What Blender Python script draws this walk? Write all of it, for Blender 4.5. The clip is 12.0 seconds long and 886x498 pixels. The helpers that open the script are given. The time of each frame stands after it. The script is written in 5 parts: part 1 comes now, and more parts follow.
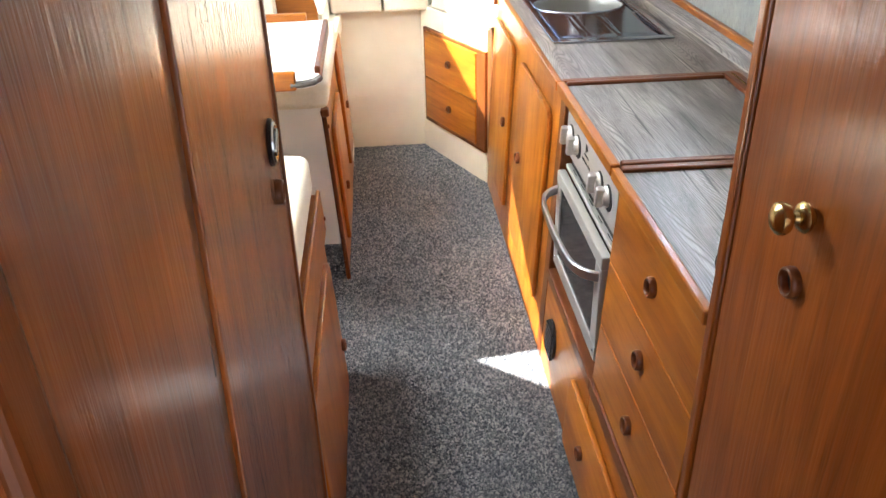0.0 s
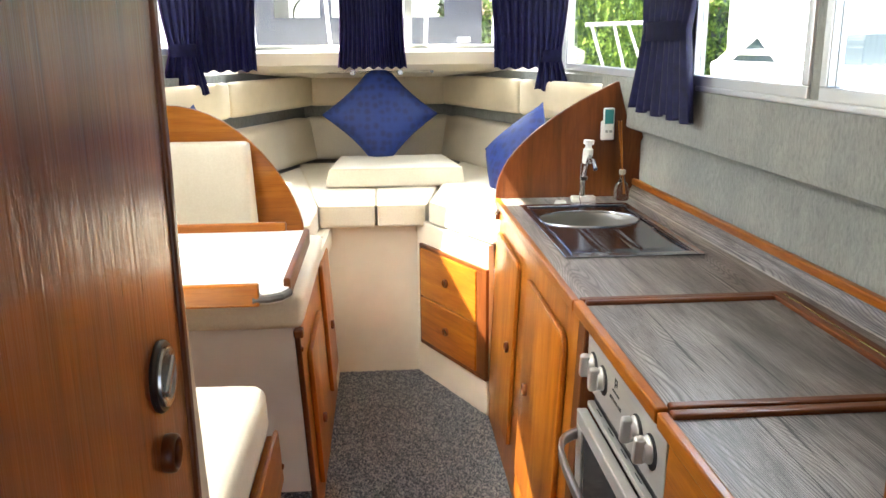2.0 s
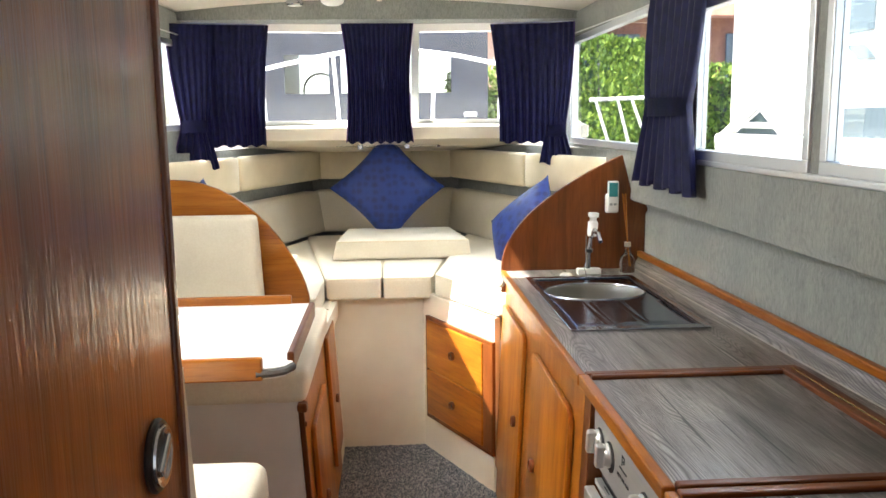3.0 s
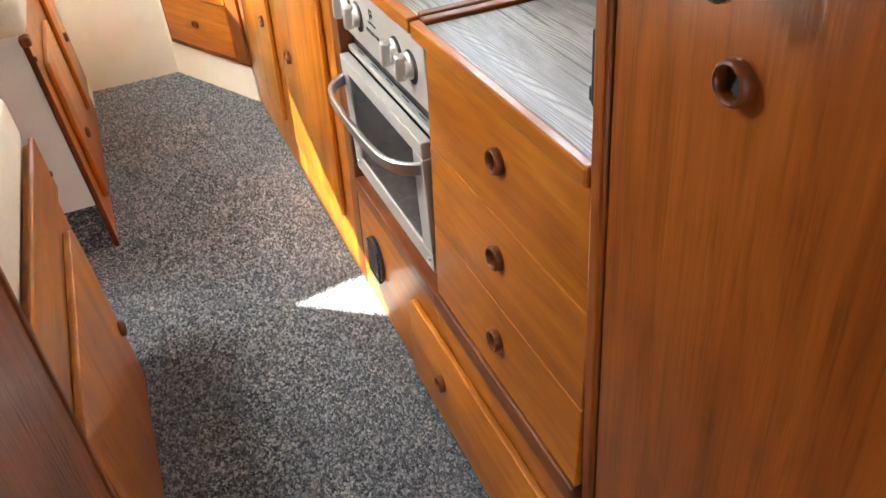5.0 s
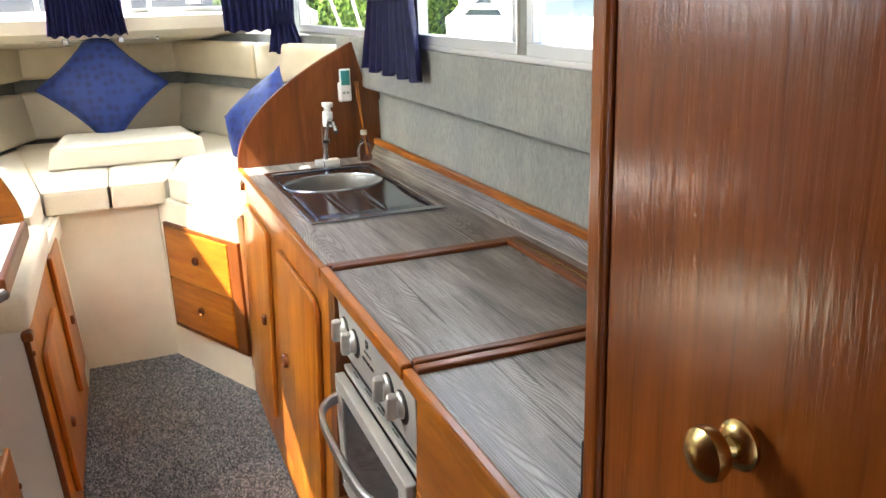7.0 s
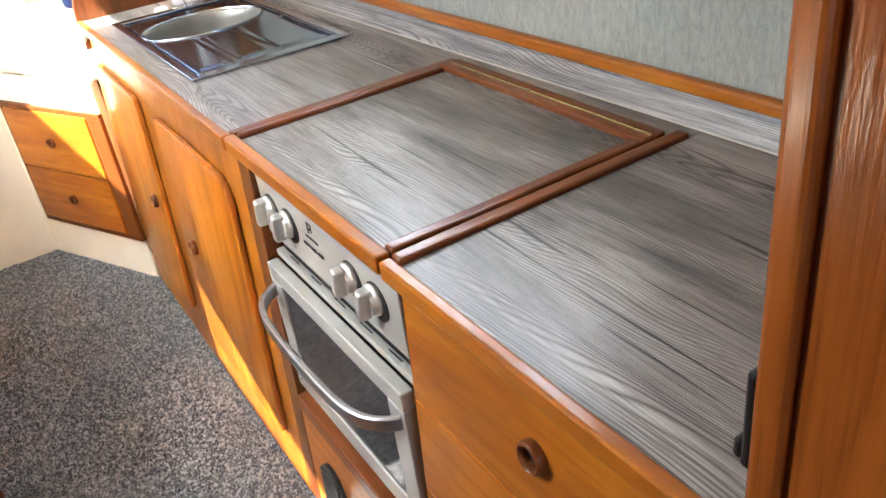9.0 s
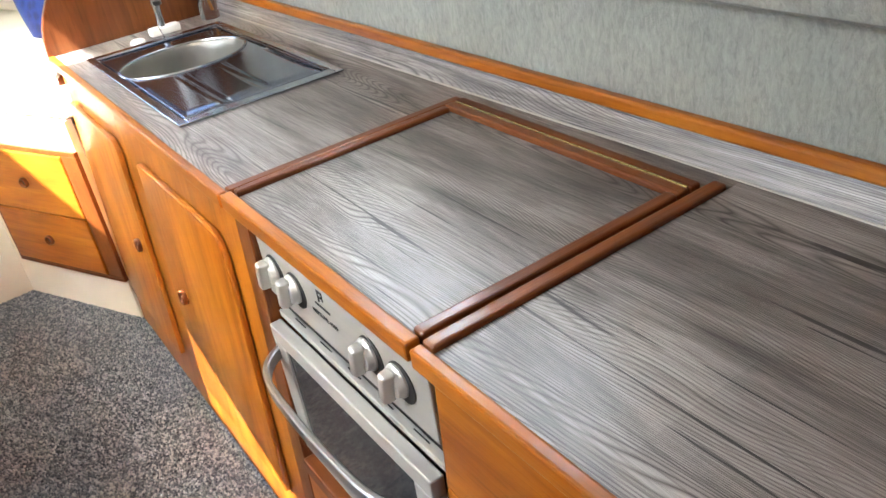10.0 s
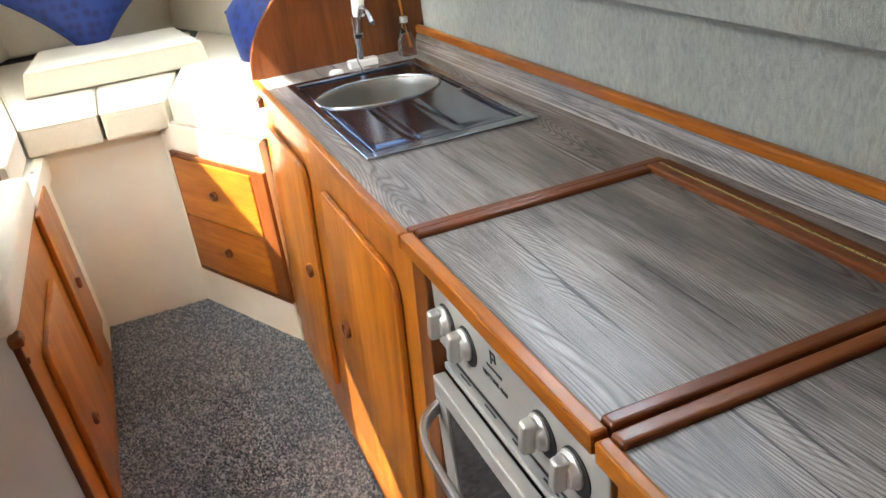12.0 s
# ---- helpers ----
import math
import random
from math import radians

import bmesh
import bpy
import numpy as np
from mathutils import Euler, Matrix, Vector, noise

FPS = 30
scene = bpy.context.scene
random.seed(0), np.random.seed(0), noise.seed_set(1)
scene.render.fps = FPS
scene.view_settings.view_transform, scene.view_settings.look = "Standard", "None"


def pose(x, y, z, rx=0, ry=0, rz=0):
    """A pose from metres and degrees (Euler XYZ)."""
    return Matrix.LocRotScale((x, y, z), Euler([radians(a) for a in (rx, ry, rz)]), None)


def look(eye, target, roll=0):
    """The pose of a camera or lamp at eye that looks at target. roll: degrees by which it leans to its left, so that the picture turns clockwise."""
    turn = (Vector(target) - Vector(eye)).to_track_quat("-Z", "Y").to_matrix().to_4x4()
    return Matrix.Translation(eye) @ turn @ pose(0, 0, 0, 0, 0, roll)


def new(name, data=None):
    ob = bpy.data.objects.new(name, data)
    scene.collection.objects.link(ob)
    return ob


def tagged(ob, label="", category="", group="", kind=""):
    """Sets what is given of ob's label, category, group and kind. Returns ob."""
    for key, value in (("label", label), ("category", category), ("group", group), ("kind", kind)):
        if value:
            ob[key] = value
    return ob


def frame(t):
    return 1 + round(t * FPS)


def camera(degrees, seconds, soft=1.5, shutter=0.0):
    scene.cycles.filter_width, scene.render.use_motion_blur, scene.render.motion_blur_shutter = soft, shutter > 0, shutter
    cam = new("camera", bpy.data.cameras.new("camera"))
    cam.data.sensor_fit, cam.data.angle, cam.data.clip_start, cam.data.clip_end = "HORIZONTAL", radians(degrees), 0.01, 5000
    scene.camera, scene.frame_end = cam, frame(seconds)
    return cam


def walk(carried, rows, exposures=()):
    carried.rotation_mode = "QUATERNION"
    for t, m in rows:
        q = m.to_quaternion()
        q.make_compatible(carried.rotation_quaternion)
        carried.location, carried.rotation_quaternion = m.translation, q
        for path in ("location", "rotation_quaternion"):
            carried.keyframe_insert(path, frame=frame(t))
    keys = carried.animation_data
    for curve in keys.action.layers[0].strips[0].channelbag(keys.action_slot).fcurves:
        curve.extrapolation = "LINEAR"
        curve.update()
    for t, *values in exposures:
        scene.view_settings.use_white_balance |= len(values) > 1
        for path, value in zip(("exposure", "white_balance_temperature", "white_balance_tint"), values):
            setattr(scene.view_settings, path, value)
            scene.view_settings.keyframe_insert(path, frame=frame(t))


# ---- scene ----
cam = camera(57.4, 12.0)
PATH = [
    (0, (-0.161, -1.069, 1.575), (-0.043, 0.663, 0.582), -1.5),
    (0.5, (-0.13, -0.927, 1.471), (-0.006, 0.811, 0.489), 0.2),
    (1, (-0.119, -0.823, 1.424), (0.023, 0.959, 0.527), -0.2),
    (1.5, (-0.117, -0.726, 1.43), (0.04, 1.152, 0.76), -0.5),
    (2, (-0.114, -0.682, 1.432), (0.027, 1.252, 0.944), -0.5),
    (2.5, (-0.109, -0.67, 1.44), (0.018, 1.299, 1.115), -0.8),
    (2.7, (-0.106, -0.675, 1.442), (0.018, 1.304, 1.181), -0.7),
    (4.3, (-0.102, -0.721, 1.382), (0.14, 1.01, 0.411), -4.5),
    (4.5, (-0.102, -0.73, 1.372), (0.252, 0.952, 0.351), -5.4),
    (5, (-0.111, -0.747, 1.337), (0.437, 0.779, 0.166), -5.8),
    (5.5, (-0.109, -0.737, 1.348), (0.503, 0.826, 0.261), -4.0),
    (5.7, (-0.109, -0.712, 1.344), (0.568, 0.914, 0.397), -2.1),
    (6, (-0.082, -0.711, 1.392), (0.619, 0.998, 0.624), -1.8),
    (6.5, (-0.063, -0.694, 1.424), (0.657, 1.085, 0.862), -0.9),
    (7, (-0.061, -0.681, 1.444), (0.629, 1.1, 0.85), -1.9),
    (7.2, (-0.067, -0.663, 1.436), (0.603, 1.093, 0.752), -2.8),
    (8.8, (-0.054, -0.379, 1.383), (0.748, 1.164, 0.395), -7.8),
    (9, (-0.044, -0.342, 1.389), (0.79, 1.162, 0.369), -8.2),
    (9.5, (-0.024, -0.243, 1.42), (0.884, 1.19, 0.361), -8.2),
    (10, (-0.026, -0.204, 1.431), (0.86, 1.266, 0.405), -9.1),
    (10.5, (-0.035, -0.168, 1.42), (0.805, 1.357, 0.437), -9.5),
    (11, (-0.037, -0.138, 1.415), (0.755, 1.436, 0.469), -9.4),
    (11.5, (-0.036, -0.124, 1.411), (0.658, 1.515, 0.498), -8.2),
    (12, (-0.019, -0.1, 1.409), (0.573, 1.595, 0.528), -7.6),
]
walk(cam, [(t, look(eye, target, roll)) for t, eye, target, roll in PATH],
     exposures=[(0, 3.25, 6150, 10), (0.6, 3.50, 6290, 10), (1, 3.65, 6383, 10), (1.5, 3.20, 6500, 10), (2, 2.70, 6500, 10), (2.5, 2.40, 6500, 10), (2.7, 2.35, 6500, 10), (4.3, 3.12, 6500, 10), (5, 3.50, 6500, 10), (5.5, 3.90, 6500, 10), (6, 3.48, 6500, 10), (6.5, 2.90, 6500, 10), (7.2, 2.82, 6500, 10), (8.8, 3.30, 6250, 10), (9.5, 3.40, 6239, 10), (10.5, 3.15, 6223, 10), (12, 2.78, 6200, 10)])

# ---- world, sun ----
SUN_WAY = Vector((1.0, 0.35, -1.75)).normalized()      # the way the sunlight travels
SUN_EL = math.degrees(math.asin(-SUN_WAY.z))
SUN_AZ = math.degrees(math.atan2(-SUN_WAY.x, -SUN_WAY.y))
world = bpy.data.worlds.new("sky")
world.use_nodes = True
scene.world = world
wn = world.node_tree.nodes
sky = wn.new("ShaderNodeTexSky")
sky.sky_type = "NISHITA"
sky.sun_disc = False
sky.sun_elevation = radians(SUN_EL)
sky.sun_rotation = radians(SUN_AZ)
world.node_tree.links.new(sky.outputs[0], wn["Background"].inputs[0])
wn["Background"].inputs[1].default_value = 0.11
sun = new("sun", bpy.data.lights.new("sun", "SUN"))
sun.data.energy = 5.0
sun.data.angle = radians(0.5)
sun.data.color = (1.0, 0.94, 0.84)
sun.matrix_world = look((0, 0, 0), SUN_WAY)


MID_X = -0.14


def window_light(name, x, y, z, w, h, target, power, color=(0.95, 0.98, 1.0)):
    """Sky light that enters by an opening."""
    lamp = new(name, bpy.data.lights.new(name, "AREA"))
    lamp.data.shape, lamp.data.size, lamp.data.size_y = "RECTANGLE", w, h
    lamp.data.energy = power
    lamp.data.color = color
    lamp.matrix_world = look((x, y, z), target)


window_light("sky_light_windscreen", MID_X, 4.15, 2.45, 1.8, 0.6, (MID_X, 2.7, 0.9), 12, (0.86, 0.93, 1.0))
window_light("sky_light_starboard", 1.30, 2.05, 2.35, 1.7, 0.6, (0.0, 2.05, 1.0), 8.5, (0.88, 0.95, 1.0))
window_light("sky_light_port", -1.12, 1.90, 1.54, 1.5, 0.38, (0.2, 1.9, 0.7), 2.0)
# fill lamp added in the unseen roof opening to brighten seats and drawers
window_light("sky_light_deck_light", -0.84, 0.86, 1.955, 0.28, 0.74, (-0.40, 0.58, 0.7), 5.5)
window_light("sky_light_companionway", -0.05, -1.55, 0.95, 0.55, 0.7, (0.05, 0.0, 0.75), 0.25)


# ---- materials ----
def mat(name, color, rough=0.5, metal=0.0):
    m = bpy.data.materials.new(name)
    m.use_nodes = True
    b = m.node_tree.nodes["Principled BSDF"]
    b.inputs["Base Color"].default_value = (*color, 1)
    b.inputs["Roughness"].default_value = rough
    b.inputs["Metallic"].default_value = metal
    return m, m.node_tree, b


def coords(nt, scale=(1, 1, 1), kind="Object", shift=True, turn=0.0):
    tc = nt.nodes.new("ShaderNodeTexCoord")
    mp = nt.nodes.new("ShaderNodeMapping")
    mp.inputs["Scale"].default_value = scale
    if turn:
        rot = nt.nodes.new("ShaderNodeMapping")
        rot.inputs["Rotation"].default_value = (0, 0, turn)
        nt.links.new(tc.outputs[kind], rot.inputs[0])
        nt.links.new(rot.outputs[0], mp.inputs[0])
    else:
        nt.links.new(tc.outputs[kind], mp.inputs[0])
    if shift:
        oi = nt.nodes.new("ShaderNodeObjectInfo")
        mul = nt.nodes.new("ShaderNodeMath")
        mul.operation = "MULTIPLY"
        mul.inputs[1].default_value = 17.0
        nt.links.new(oi.outputs["Random"], mul.inputs[0])
        nt.links.new(mul.outputs[0], mp.inputs["Location"])
    return mp.outputs[0]


def noise_tex(nt, vec, scale, detail=4.0, rough=0.55, distortion=0.0):
    n = nt.nodes.new("ShaderNodeTexNoise")
    n.inputs["Scale"].default_value = scale
    n.inputs["Detail"].default_value = detail
    n.inputs["Roughness"].default_value = rough
    n.inputs["Distortion"].default_value = distortion
    nt.links.new(vec, n.inputs["Vector"])
    return n.outputs["Fac"]


def ramp(nt, fac, stops):
    r = nt.nodes.new("ShaderNodeValToRGB")
    while len(r.color_ramp.elements) < len(stops):
        r.color_ramp.elements.new(0.5)
    for e, (p, c) in zip(r.color_ramp.elements, stops):
        e.position, e.color = p, (*c, 1)
    nt.links.new(fac, r.inputs[0])
    return r.outputs[0]


def mix(nt, a, b, fac, mode="MIX"):
    m = nt.nodes.new("ShaderNodeMix")
    m.data_type, m.blend_type = "RGBA", mode
    for socket, v in ((m.inputs[0], fac), (m.inputs[6], a), (m.inputs[7], b)):
        if isinstance(v, bpy.types.NodeSocket):
            nt.links.new(v, socket)
        else:
            socket.default_value = v if isinstance(v, float) else (*v, 1)
    return m.outputs[2]


def bump(nt, b, height, strength, distance):
    n = nt.nodes.new("ShaderNodeBump")
    n.inputs["Strength"].default_value = strength
    n.inputs["Distance"].default_value = distance
    nt.links.new(height, n.inputs["Height"])
    nt.links.new(n.outputs[0], b.inputs["Normal"])


def scale3(axis, along, across):
    return tuple(along if a == axis else across for a in "xyz")


def maths(nt, operation, a, b):
    m = nt.nodes.new("ShaderNodeMath")
    m.operation = operation
    for socket, v in zip(m.inputs, (a, b)):
        if isinstance(v, bpy.types.NodeSocket):
            nt.links.new(v, socket)
        else:
            socket.default_value = v
    return m.outputs[0]


def contour_lines(nt, field, count, dark):
    """Growth rings: level lines of a smooth field."""
    mul = nt.nodes.new("ShaderNodeMath")
    mul.operation = "MULTIPLY"
    mul.inputs[1].default_value = count
    pp = nt.nodes.new("ShaderNodeMath")
    pp.operation = "PINGPONG"
    pp.inputs[1].default_value = 0.5
    nt.links.new(field, mul.inputs[0])
    nt.links.new(mul.outputs[0], pp.inputs[0])
    return ramp(nt, pp.outputs[0], ((0.0, dark), (0.12, tuple(0.5 + 0.5 * v for v in dark)), (0.3, (1, 1, 1))))


def varnished(name, axis, light, mid, dark, rough=0.34, coat=0.30, pore=(9.0, 260.0), relief=0.16, rings=0.32, gloss=0.2, turn=0.0, sheen=0.16, wave=0.0):
    """Varnished hardwood: long figure, fine open pores, a gloss coat."""
    m, nt, b = mat(name, mid, rough)
    fig = noise_tex(nt, coords(nt, scale3(axis, 1.0, 9.0), turn=turn), 1.6, 5, 0.6, 0.8)
    col = ramp(nt, fig, ((0.28, dark), (0.5, mid), (0.74, light)))
    pores = noise_tex(nt, coords(nt, scale3(axis, pore[0], pore[1]), turn=turn), 1.0, 3, 0.6)
    fine = ramp(nt, pores, ((0.30, (0.55, 0.5, 0.45)), (0.47, (1, 1, 1))))
    col = mix(nt, col, fine, 0.55, "MULTIPLY")
    col = mix(nt, col, contour_lines(nt, noise_tex(nt, coords(nt, scale3(axis, 0.7, 4.5), turn=turn), 1.3, 2, 0.4, 0.3), 16.0, (0.70, 0.64, 0.58)), rings, "MULTIPLY")
    blotch = noise_tex(nt, coords(nt), 4.0, 2)
    col = mix(nt, col, ramp(nt, blotch, ((0.3, (0.8, 0.76, 0.72)), (0.7, (1.08, 1.06, 1.0)))), 0.6, "MULTIPLY")
    nt.links.new(col, b.inputs["Base Color"])
    b.inputs["Coat Weight"].default_value = coat
    b.inputs["Specular IOR Level"].default_value = gloss
    b.inputs["Coat Roughness"].default_value = sheen
    bump(nt, b, pores, relief, 0.002)
    if wave:
        # the varnish follows the open grain and a slow unevenness of the veneer
        streak = noise_tex(nt, coords(nt, scale3(axis, 11.0, 110.0), turn=turn), 1.0, 3, 0.65, 0.4)
        slow = noise_tex(nt, coords(nt, scale3(axis, 2.0, 6.0), turn=turn), 1.0, 1)
        n = nt.nodes.new("ShaderNodeBump")
        n.inputs["Strength"].default_value = wave
        n.inputs["Distance"].default_value = 0.004
        nt.links.new(maths(nt, "ADD", streak, maths(nt, "MULTIPLY", slow, 2.0)), n.inputs["Height"])
        nt.links.new(n.outputs[0], b.inputs["Coat Normal"])
    return m


TEAK = ((0.50, 0.190, 0.020), (0.37, 0.114, 0.009), (0.23, 0.063, 0.007))
DOORW = ((0.35, 0.104, 0.016), (0.26, 0.070, 0.0105), (0.165, 0.042, 0.007))
TRIMW = ((0.23, 0.075, 0.018), (0.15, 0.042, 0.010), (0.08, 0.022, 0.006))
teak_v = varnished("teak_upright_grain", "z", *TEAK)
teak_h = varnished("teak_level_grain", "y", *TEAK)
teak_x = varnished("teak_cross_grain", "x", *TEAK)
door_v = varnished("sapele_door_veneer", "z", *DOORW, rough=0.40, coat=0.90, gloss=0.10, pore=(6.0, 150.0), relief=0.45, rings=0.22, sheen=0.16, wave=0.19)
# door veneer darkened: the port panel's shade is put into its colour
shaded_door_v = varnished("shaded_sapele_veneer", "z", (0.25, 0.073, 0.0115), (0.185, 0.049, 0.0075), (0.115, 0.029, 0.005), rough=0.40, coat=0.9, gloss=0.10, pore=(6.0, 150.0), relief=0.45, rings=0.22, sheen=0.18, wave=0.13)
trim_h = varnished("mahogany_trim_fore_aft", "y", *TRIMW)
trim_x = varnished("mahogany_trim_cross", "x", *TRIMW)
trim_v = varnished("mahogany_trim_upright", "z", *TRIMW)
# trim mahogany toned down, so shade on bulkhead and recesses sits in the colour
shaded_mahogany = varnished("shaded_mahogany_bulkhead", "z", (0.165, 0.052, 0.014), (0.112, 0.031, 0.008), (0.062, 0.017, 0.005))


def laminate():
    """Grey-brown weathered-oak laminate, boards running fore and aft."""
    m, nt, b = mat("grey_oak_laminate", (0.2, 0.17, 0.15), 0.36)
    b.inputs["Specular IOR Level"].default_value = 0.5
    fig = noise_tex(nt, coords(nt, (7.0, 0.9, 34.0), shift=False), 2.0, 5, 0.62, 0.9)
    col = ramp(nt, fig, ((0.29, (0.082, 0.073, 0.069)), (0.44, (0.195, 0.175, 0.163)), (0.56, (0.300, 0.272, 0.256)), (0.74, (0.45, 0.418, 0.395))))
    grain = noise_tex(nt, coords(nt, (330, 6.0, 330), shift=False), 1.0, 3, 0.7, 1.2)
    col = mix(nt, col, ramp(nt, grain, ((0.36, (0.40, 0.37, 0.36)), (0.50, (1, 1, 1)), (0.66, (1.25, 1.25, 1.25)))), 0.8, "MULTIPLY")
    sep = nt.nodes.new("ShaderNodeSeparateXYZ")
    nt.links.new(coords(nt, shift=False), sep.inputs[0])
    across = maths(nt, "ADD", sep.outputs[0], sep.outputs[2])
    swirl = noise_tex(nt, coords(nt, (6.0, 0.75, 6.0), shift=False), 1.5, 1, 0.4, 0.0)
    field = maths(nt, "ADD", across, maths(nt, "MULTIPLY", swirl, 0.20))
    geo = nt.nodes.new("ShaderNodeNewGeometry")
    for kx, ky, size in ((0.395, 0.774, 0.030), (0.462, 0.124, 0.040)):
        # a knot: the growth rings swell round it
        off = nt.nodes.new("ShaderNodeMapping")
        off.inputs["Location"].default_value = (-kx, -ky * 0.45, 0)
        off.inputs["Scale"].default_value = (1.0, 0.45, 0.0)
        nt.links.new(geo.outputs["Position"], off.inputs[0])
        far = nt.nodes.new("ShaderNodeVectorMath")
        far.operation = "LENGTH"
        nt.links.new(off.outputs[0], far.inputs[0])
        d = maths(nt, "DIVIDE", far.outputs["Value"], size)
        hill = maths(nt, "POWER", 2.718, maths(nt, "MULTIPLY", maths(nt, "MULTIPLY", d, d), -1.0))
        field = maths(nt, "ADD", field, maths(nt, "MULTIPLY", hill, 0.014))
    lines = contour_lines(nt, field, 270.0, (0.18, 0.15, 0.145))
    show = ramp(nt, noise_tex(nt, coords(nt, (9.0, 1.0, 9.0), shift=False), 1.7, 3), ((0.34, (0.45, 0.45, 0.45)), (0.6, (1.0, 1.0, 1.0))))
    col = mix(nt, col, mix(nt, (1.0, 1.0, 1.0), lines, show), 1.0, "MULTIPLY")
    cracks = noise_tex(nt, coords(nt, (74, 1.3, 190), shift=False), 1.0, 4, 0.55, 0.9)
    col = mix(nt, col, ramp(nt, cracks, ((0.345, (0.06, 0.05, 0.05)), (0.385, (1, 1, 1)))), 0.92, "MULTIPLY")
    boards = nt.nodes.new("ShaderNodeTexBrick")
    boards.inputs["Scale"].default_value = 1.0
    boards.inputs["Brick Width"].default_value = 1.3
    boards.inputs["Row Height"].default_value = 0.19
    boards.inputs["Mortar Size"].default_value = 0.0
    boards.inputs["Color1"].default_value = (0.86, 0.84, 0.83, 1)
    boards.inputs["Color2"].default_value = (1.12, 1.12, 1.1, 1)
    boards.inputs["Mortar"].default_value = (0.5, 0.47, 0.45, 1)
    tc = nt.nodes.new("ShaderNodeTexCoord")
    rot = nt.nodes.new("ShaderNodeMapping")
    rot.inputs["Rotation"].default_value = (0, 0, radians(90))
    nt.links.new(tc.outputs["Object"], rot.inputs[0])
    nt.links.new(rot.outputs[0], boards.inputs[0])
    col = mix(nt, col, boards.outputs[0], 0.8, "MULTIPLY")
    nt.links.new(col, b.inputs["Base Color"])
    bump(nt, b, grain, 0.22, 0.001)
    return m


oak = laminate()


def carpet_material():
    m, nt, b = mat("grey_loop_carpet", (0.1, 0.1, 0.11), 0.95)
    v = coords(nt, shift=False)
    tuft = nt.nodes.new("ShaderNodeTexVoronoi")
    tuft.inputs["Scale"].default_value = 135.0
    nt.links.new(v, tuft.inputs["Vector"])
    speck = noise_tex(nt, v, 125.0, 4, 0.75)
    col = ramp(nt, speck, ((0.38, (0.012, 0.018, 0.028)), (0.47, (0.058, 0.068, 0.086)), (0.54, (0.125, 0.132, 0.145)), (0.63, (0.43, 0.425, 0.42))))
    wide = noise_tex(nt, v, 5.0, 3)
    col = mix(nt, col, ramp(nt, wide, ((0.3, (0.82, 0.83, 0.86)), (0.7, (1.12, 1.1, 1.06)))), 0.8, "MULTIPLY")
    nt.links.new(col, b.inputs["Base Color"])
    inv = nt.nodes.new("ShaderNodeMath")
    inv.operation = "SUBTRACT"
    inv.inputs[0].default_value = 1.0
    nt.links.new(tuft.outputs["Distance"], inv.inputs[1])
    bump(nt, b, inv.outputs[0], 1.0, 0.008)
    b.inputs["Sheen Weight"].default_value = 0.2
    return m


carpet = carpet_material()


def cloth(name, light, dark, scale=55.0, rough=0.9, weave=900.0, strength=0.25, sheen=0.15):
    m, nt, b = mat(name, light, rough)
    v = coords(nt)
    col = ramp(nt, noise_tex(nt, v, scale, 4, 0.6), ((0.34, dark), (0.66, light)))
    wide = ramp(nt, noise_tex(nt, v, 5.0, 3), ((0.3, (0.9, 0.89, 0.87)), (0.7, (1.03, 1.03, 1.03))))
    col = mix(nt, col, wide, 0.7, "MULTIPLY")
    nt.links.new(col, b.inputs["Base Color"])
    b.inputs["Sheen Weight"].default_value = sheen
    bump(nt, b, noise_tex(nt, v, weave, 2), strength, 0.0015)
    return m


cream_cloth = cloth("cream_upholstery", (0.77, 0.70, 0.56), (0.72, 0.645, 0.50), 140.0)
cream_vinyl = cloth("cream_vinyl_padding", (0.77, 0.665, 0.47), (0.71, 0.61, 0.42), 8.0, 0.5, 300.0, 0.1)
def felt(name, light, dark):
    """Needled lining felt: short upright streaks over soft blotches."""
    m, nt, b = mat(name, light, 0.95)
    streak = noise_tex(nt, coords(nt, (120, 120, 46)), 1.0, 4, 0.75, 0.6)
    col = ramp(nt, streak, ((0.30, dark), (0.52, light), (0.75, tuple(1.22 * v for v in light))))
    wide = ramp(nt, noise_tex(nt, coords(nt, (1, 1, 0.5)), 9.0, 3), ((0.3, (0.86, 0.88, 0.87)), (0.7, (1.08, 1.07, 1.04))))
    col = mix(nt, col, wide, 0.8, "MULTIPLY")
    nt.links.new(col, b.inputs["Base Color"])
    b.inputs["Sheen Weight"].default_value = 0.15
    bump(nt, b, maths(nt, "ADD", streak, noise_tex(nt, coords(nt), 420.0, 2)), 0.7, 0.003)
    return m


grey_lining = felt("grey_hull_lining_fabric", (0.300, 0.308, 0.284), (0.205, 0.217, 0.202))
headlining = cloth("cream_headlining_vinyl", (0.80, 0.75, 0.64), (0.77, 0.72, 0.61), 6.0, 0.6, 260.0, 0.1)
gelcoat = cloth("white_moulded_gelcoat", (0.86, 0.78, 0.63), (0.82, 0.74, 0.59), 3.0, 0.35, 60.0, 0.03)
white_paint = cloth("white_painted_panel", (0.84, 0.82, 0.78), (0.80, 0.78, 0.74), 4.0, 0.4, 90.0, 0.04)
table_white = cloth("white_laminate_table", (0.86, 0.85, 0.82), (0.84, 0.83, 0.80), 3.0, 0.3, 100.0, 0.02)
navy = cloth("navy_curtain_cloth", (0.0085, 0.0095, 0.062), (0.004, 0.0045, 0.030), 30.0, 0.52, sheen=0.0)
navy.node_tree.nodes["Principled BSDF"].inputs["Specular IOR Level"].default_value = 0.22
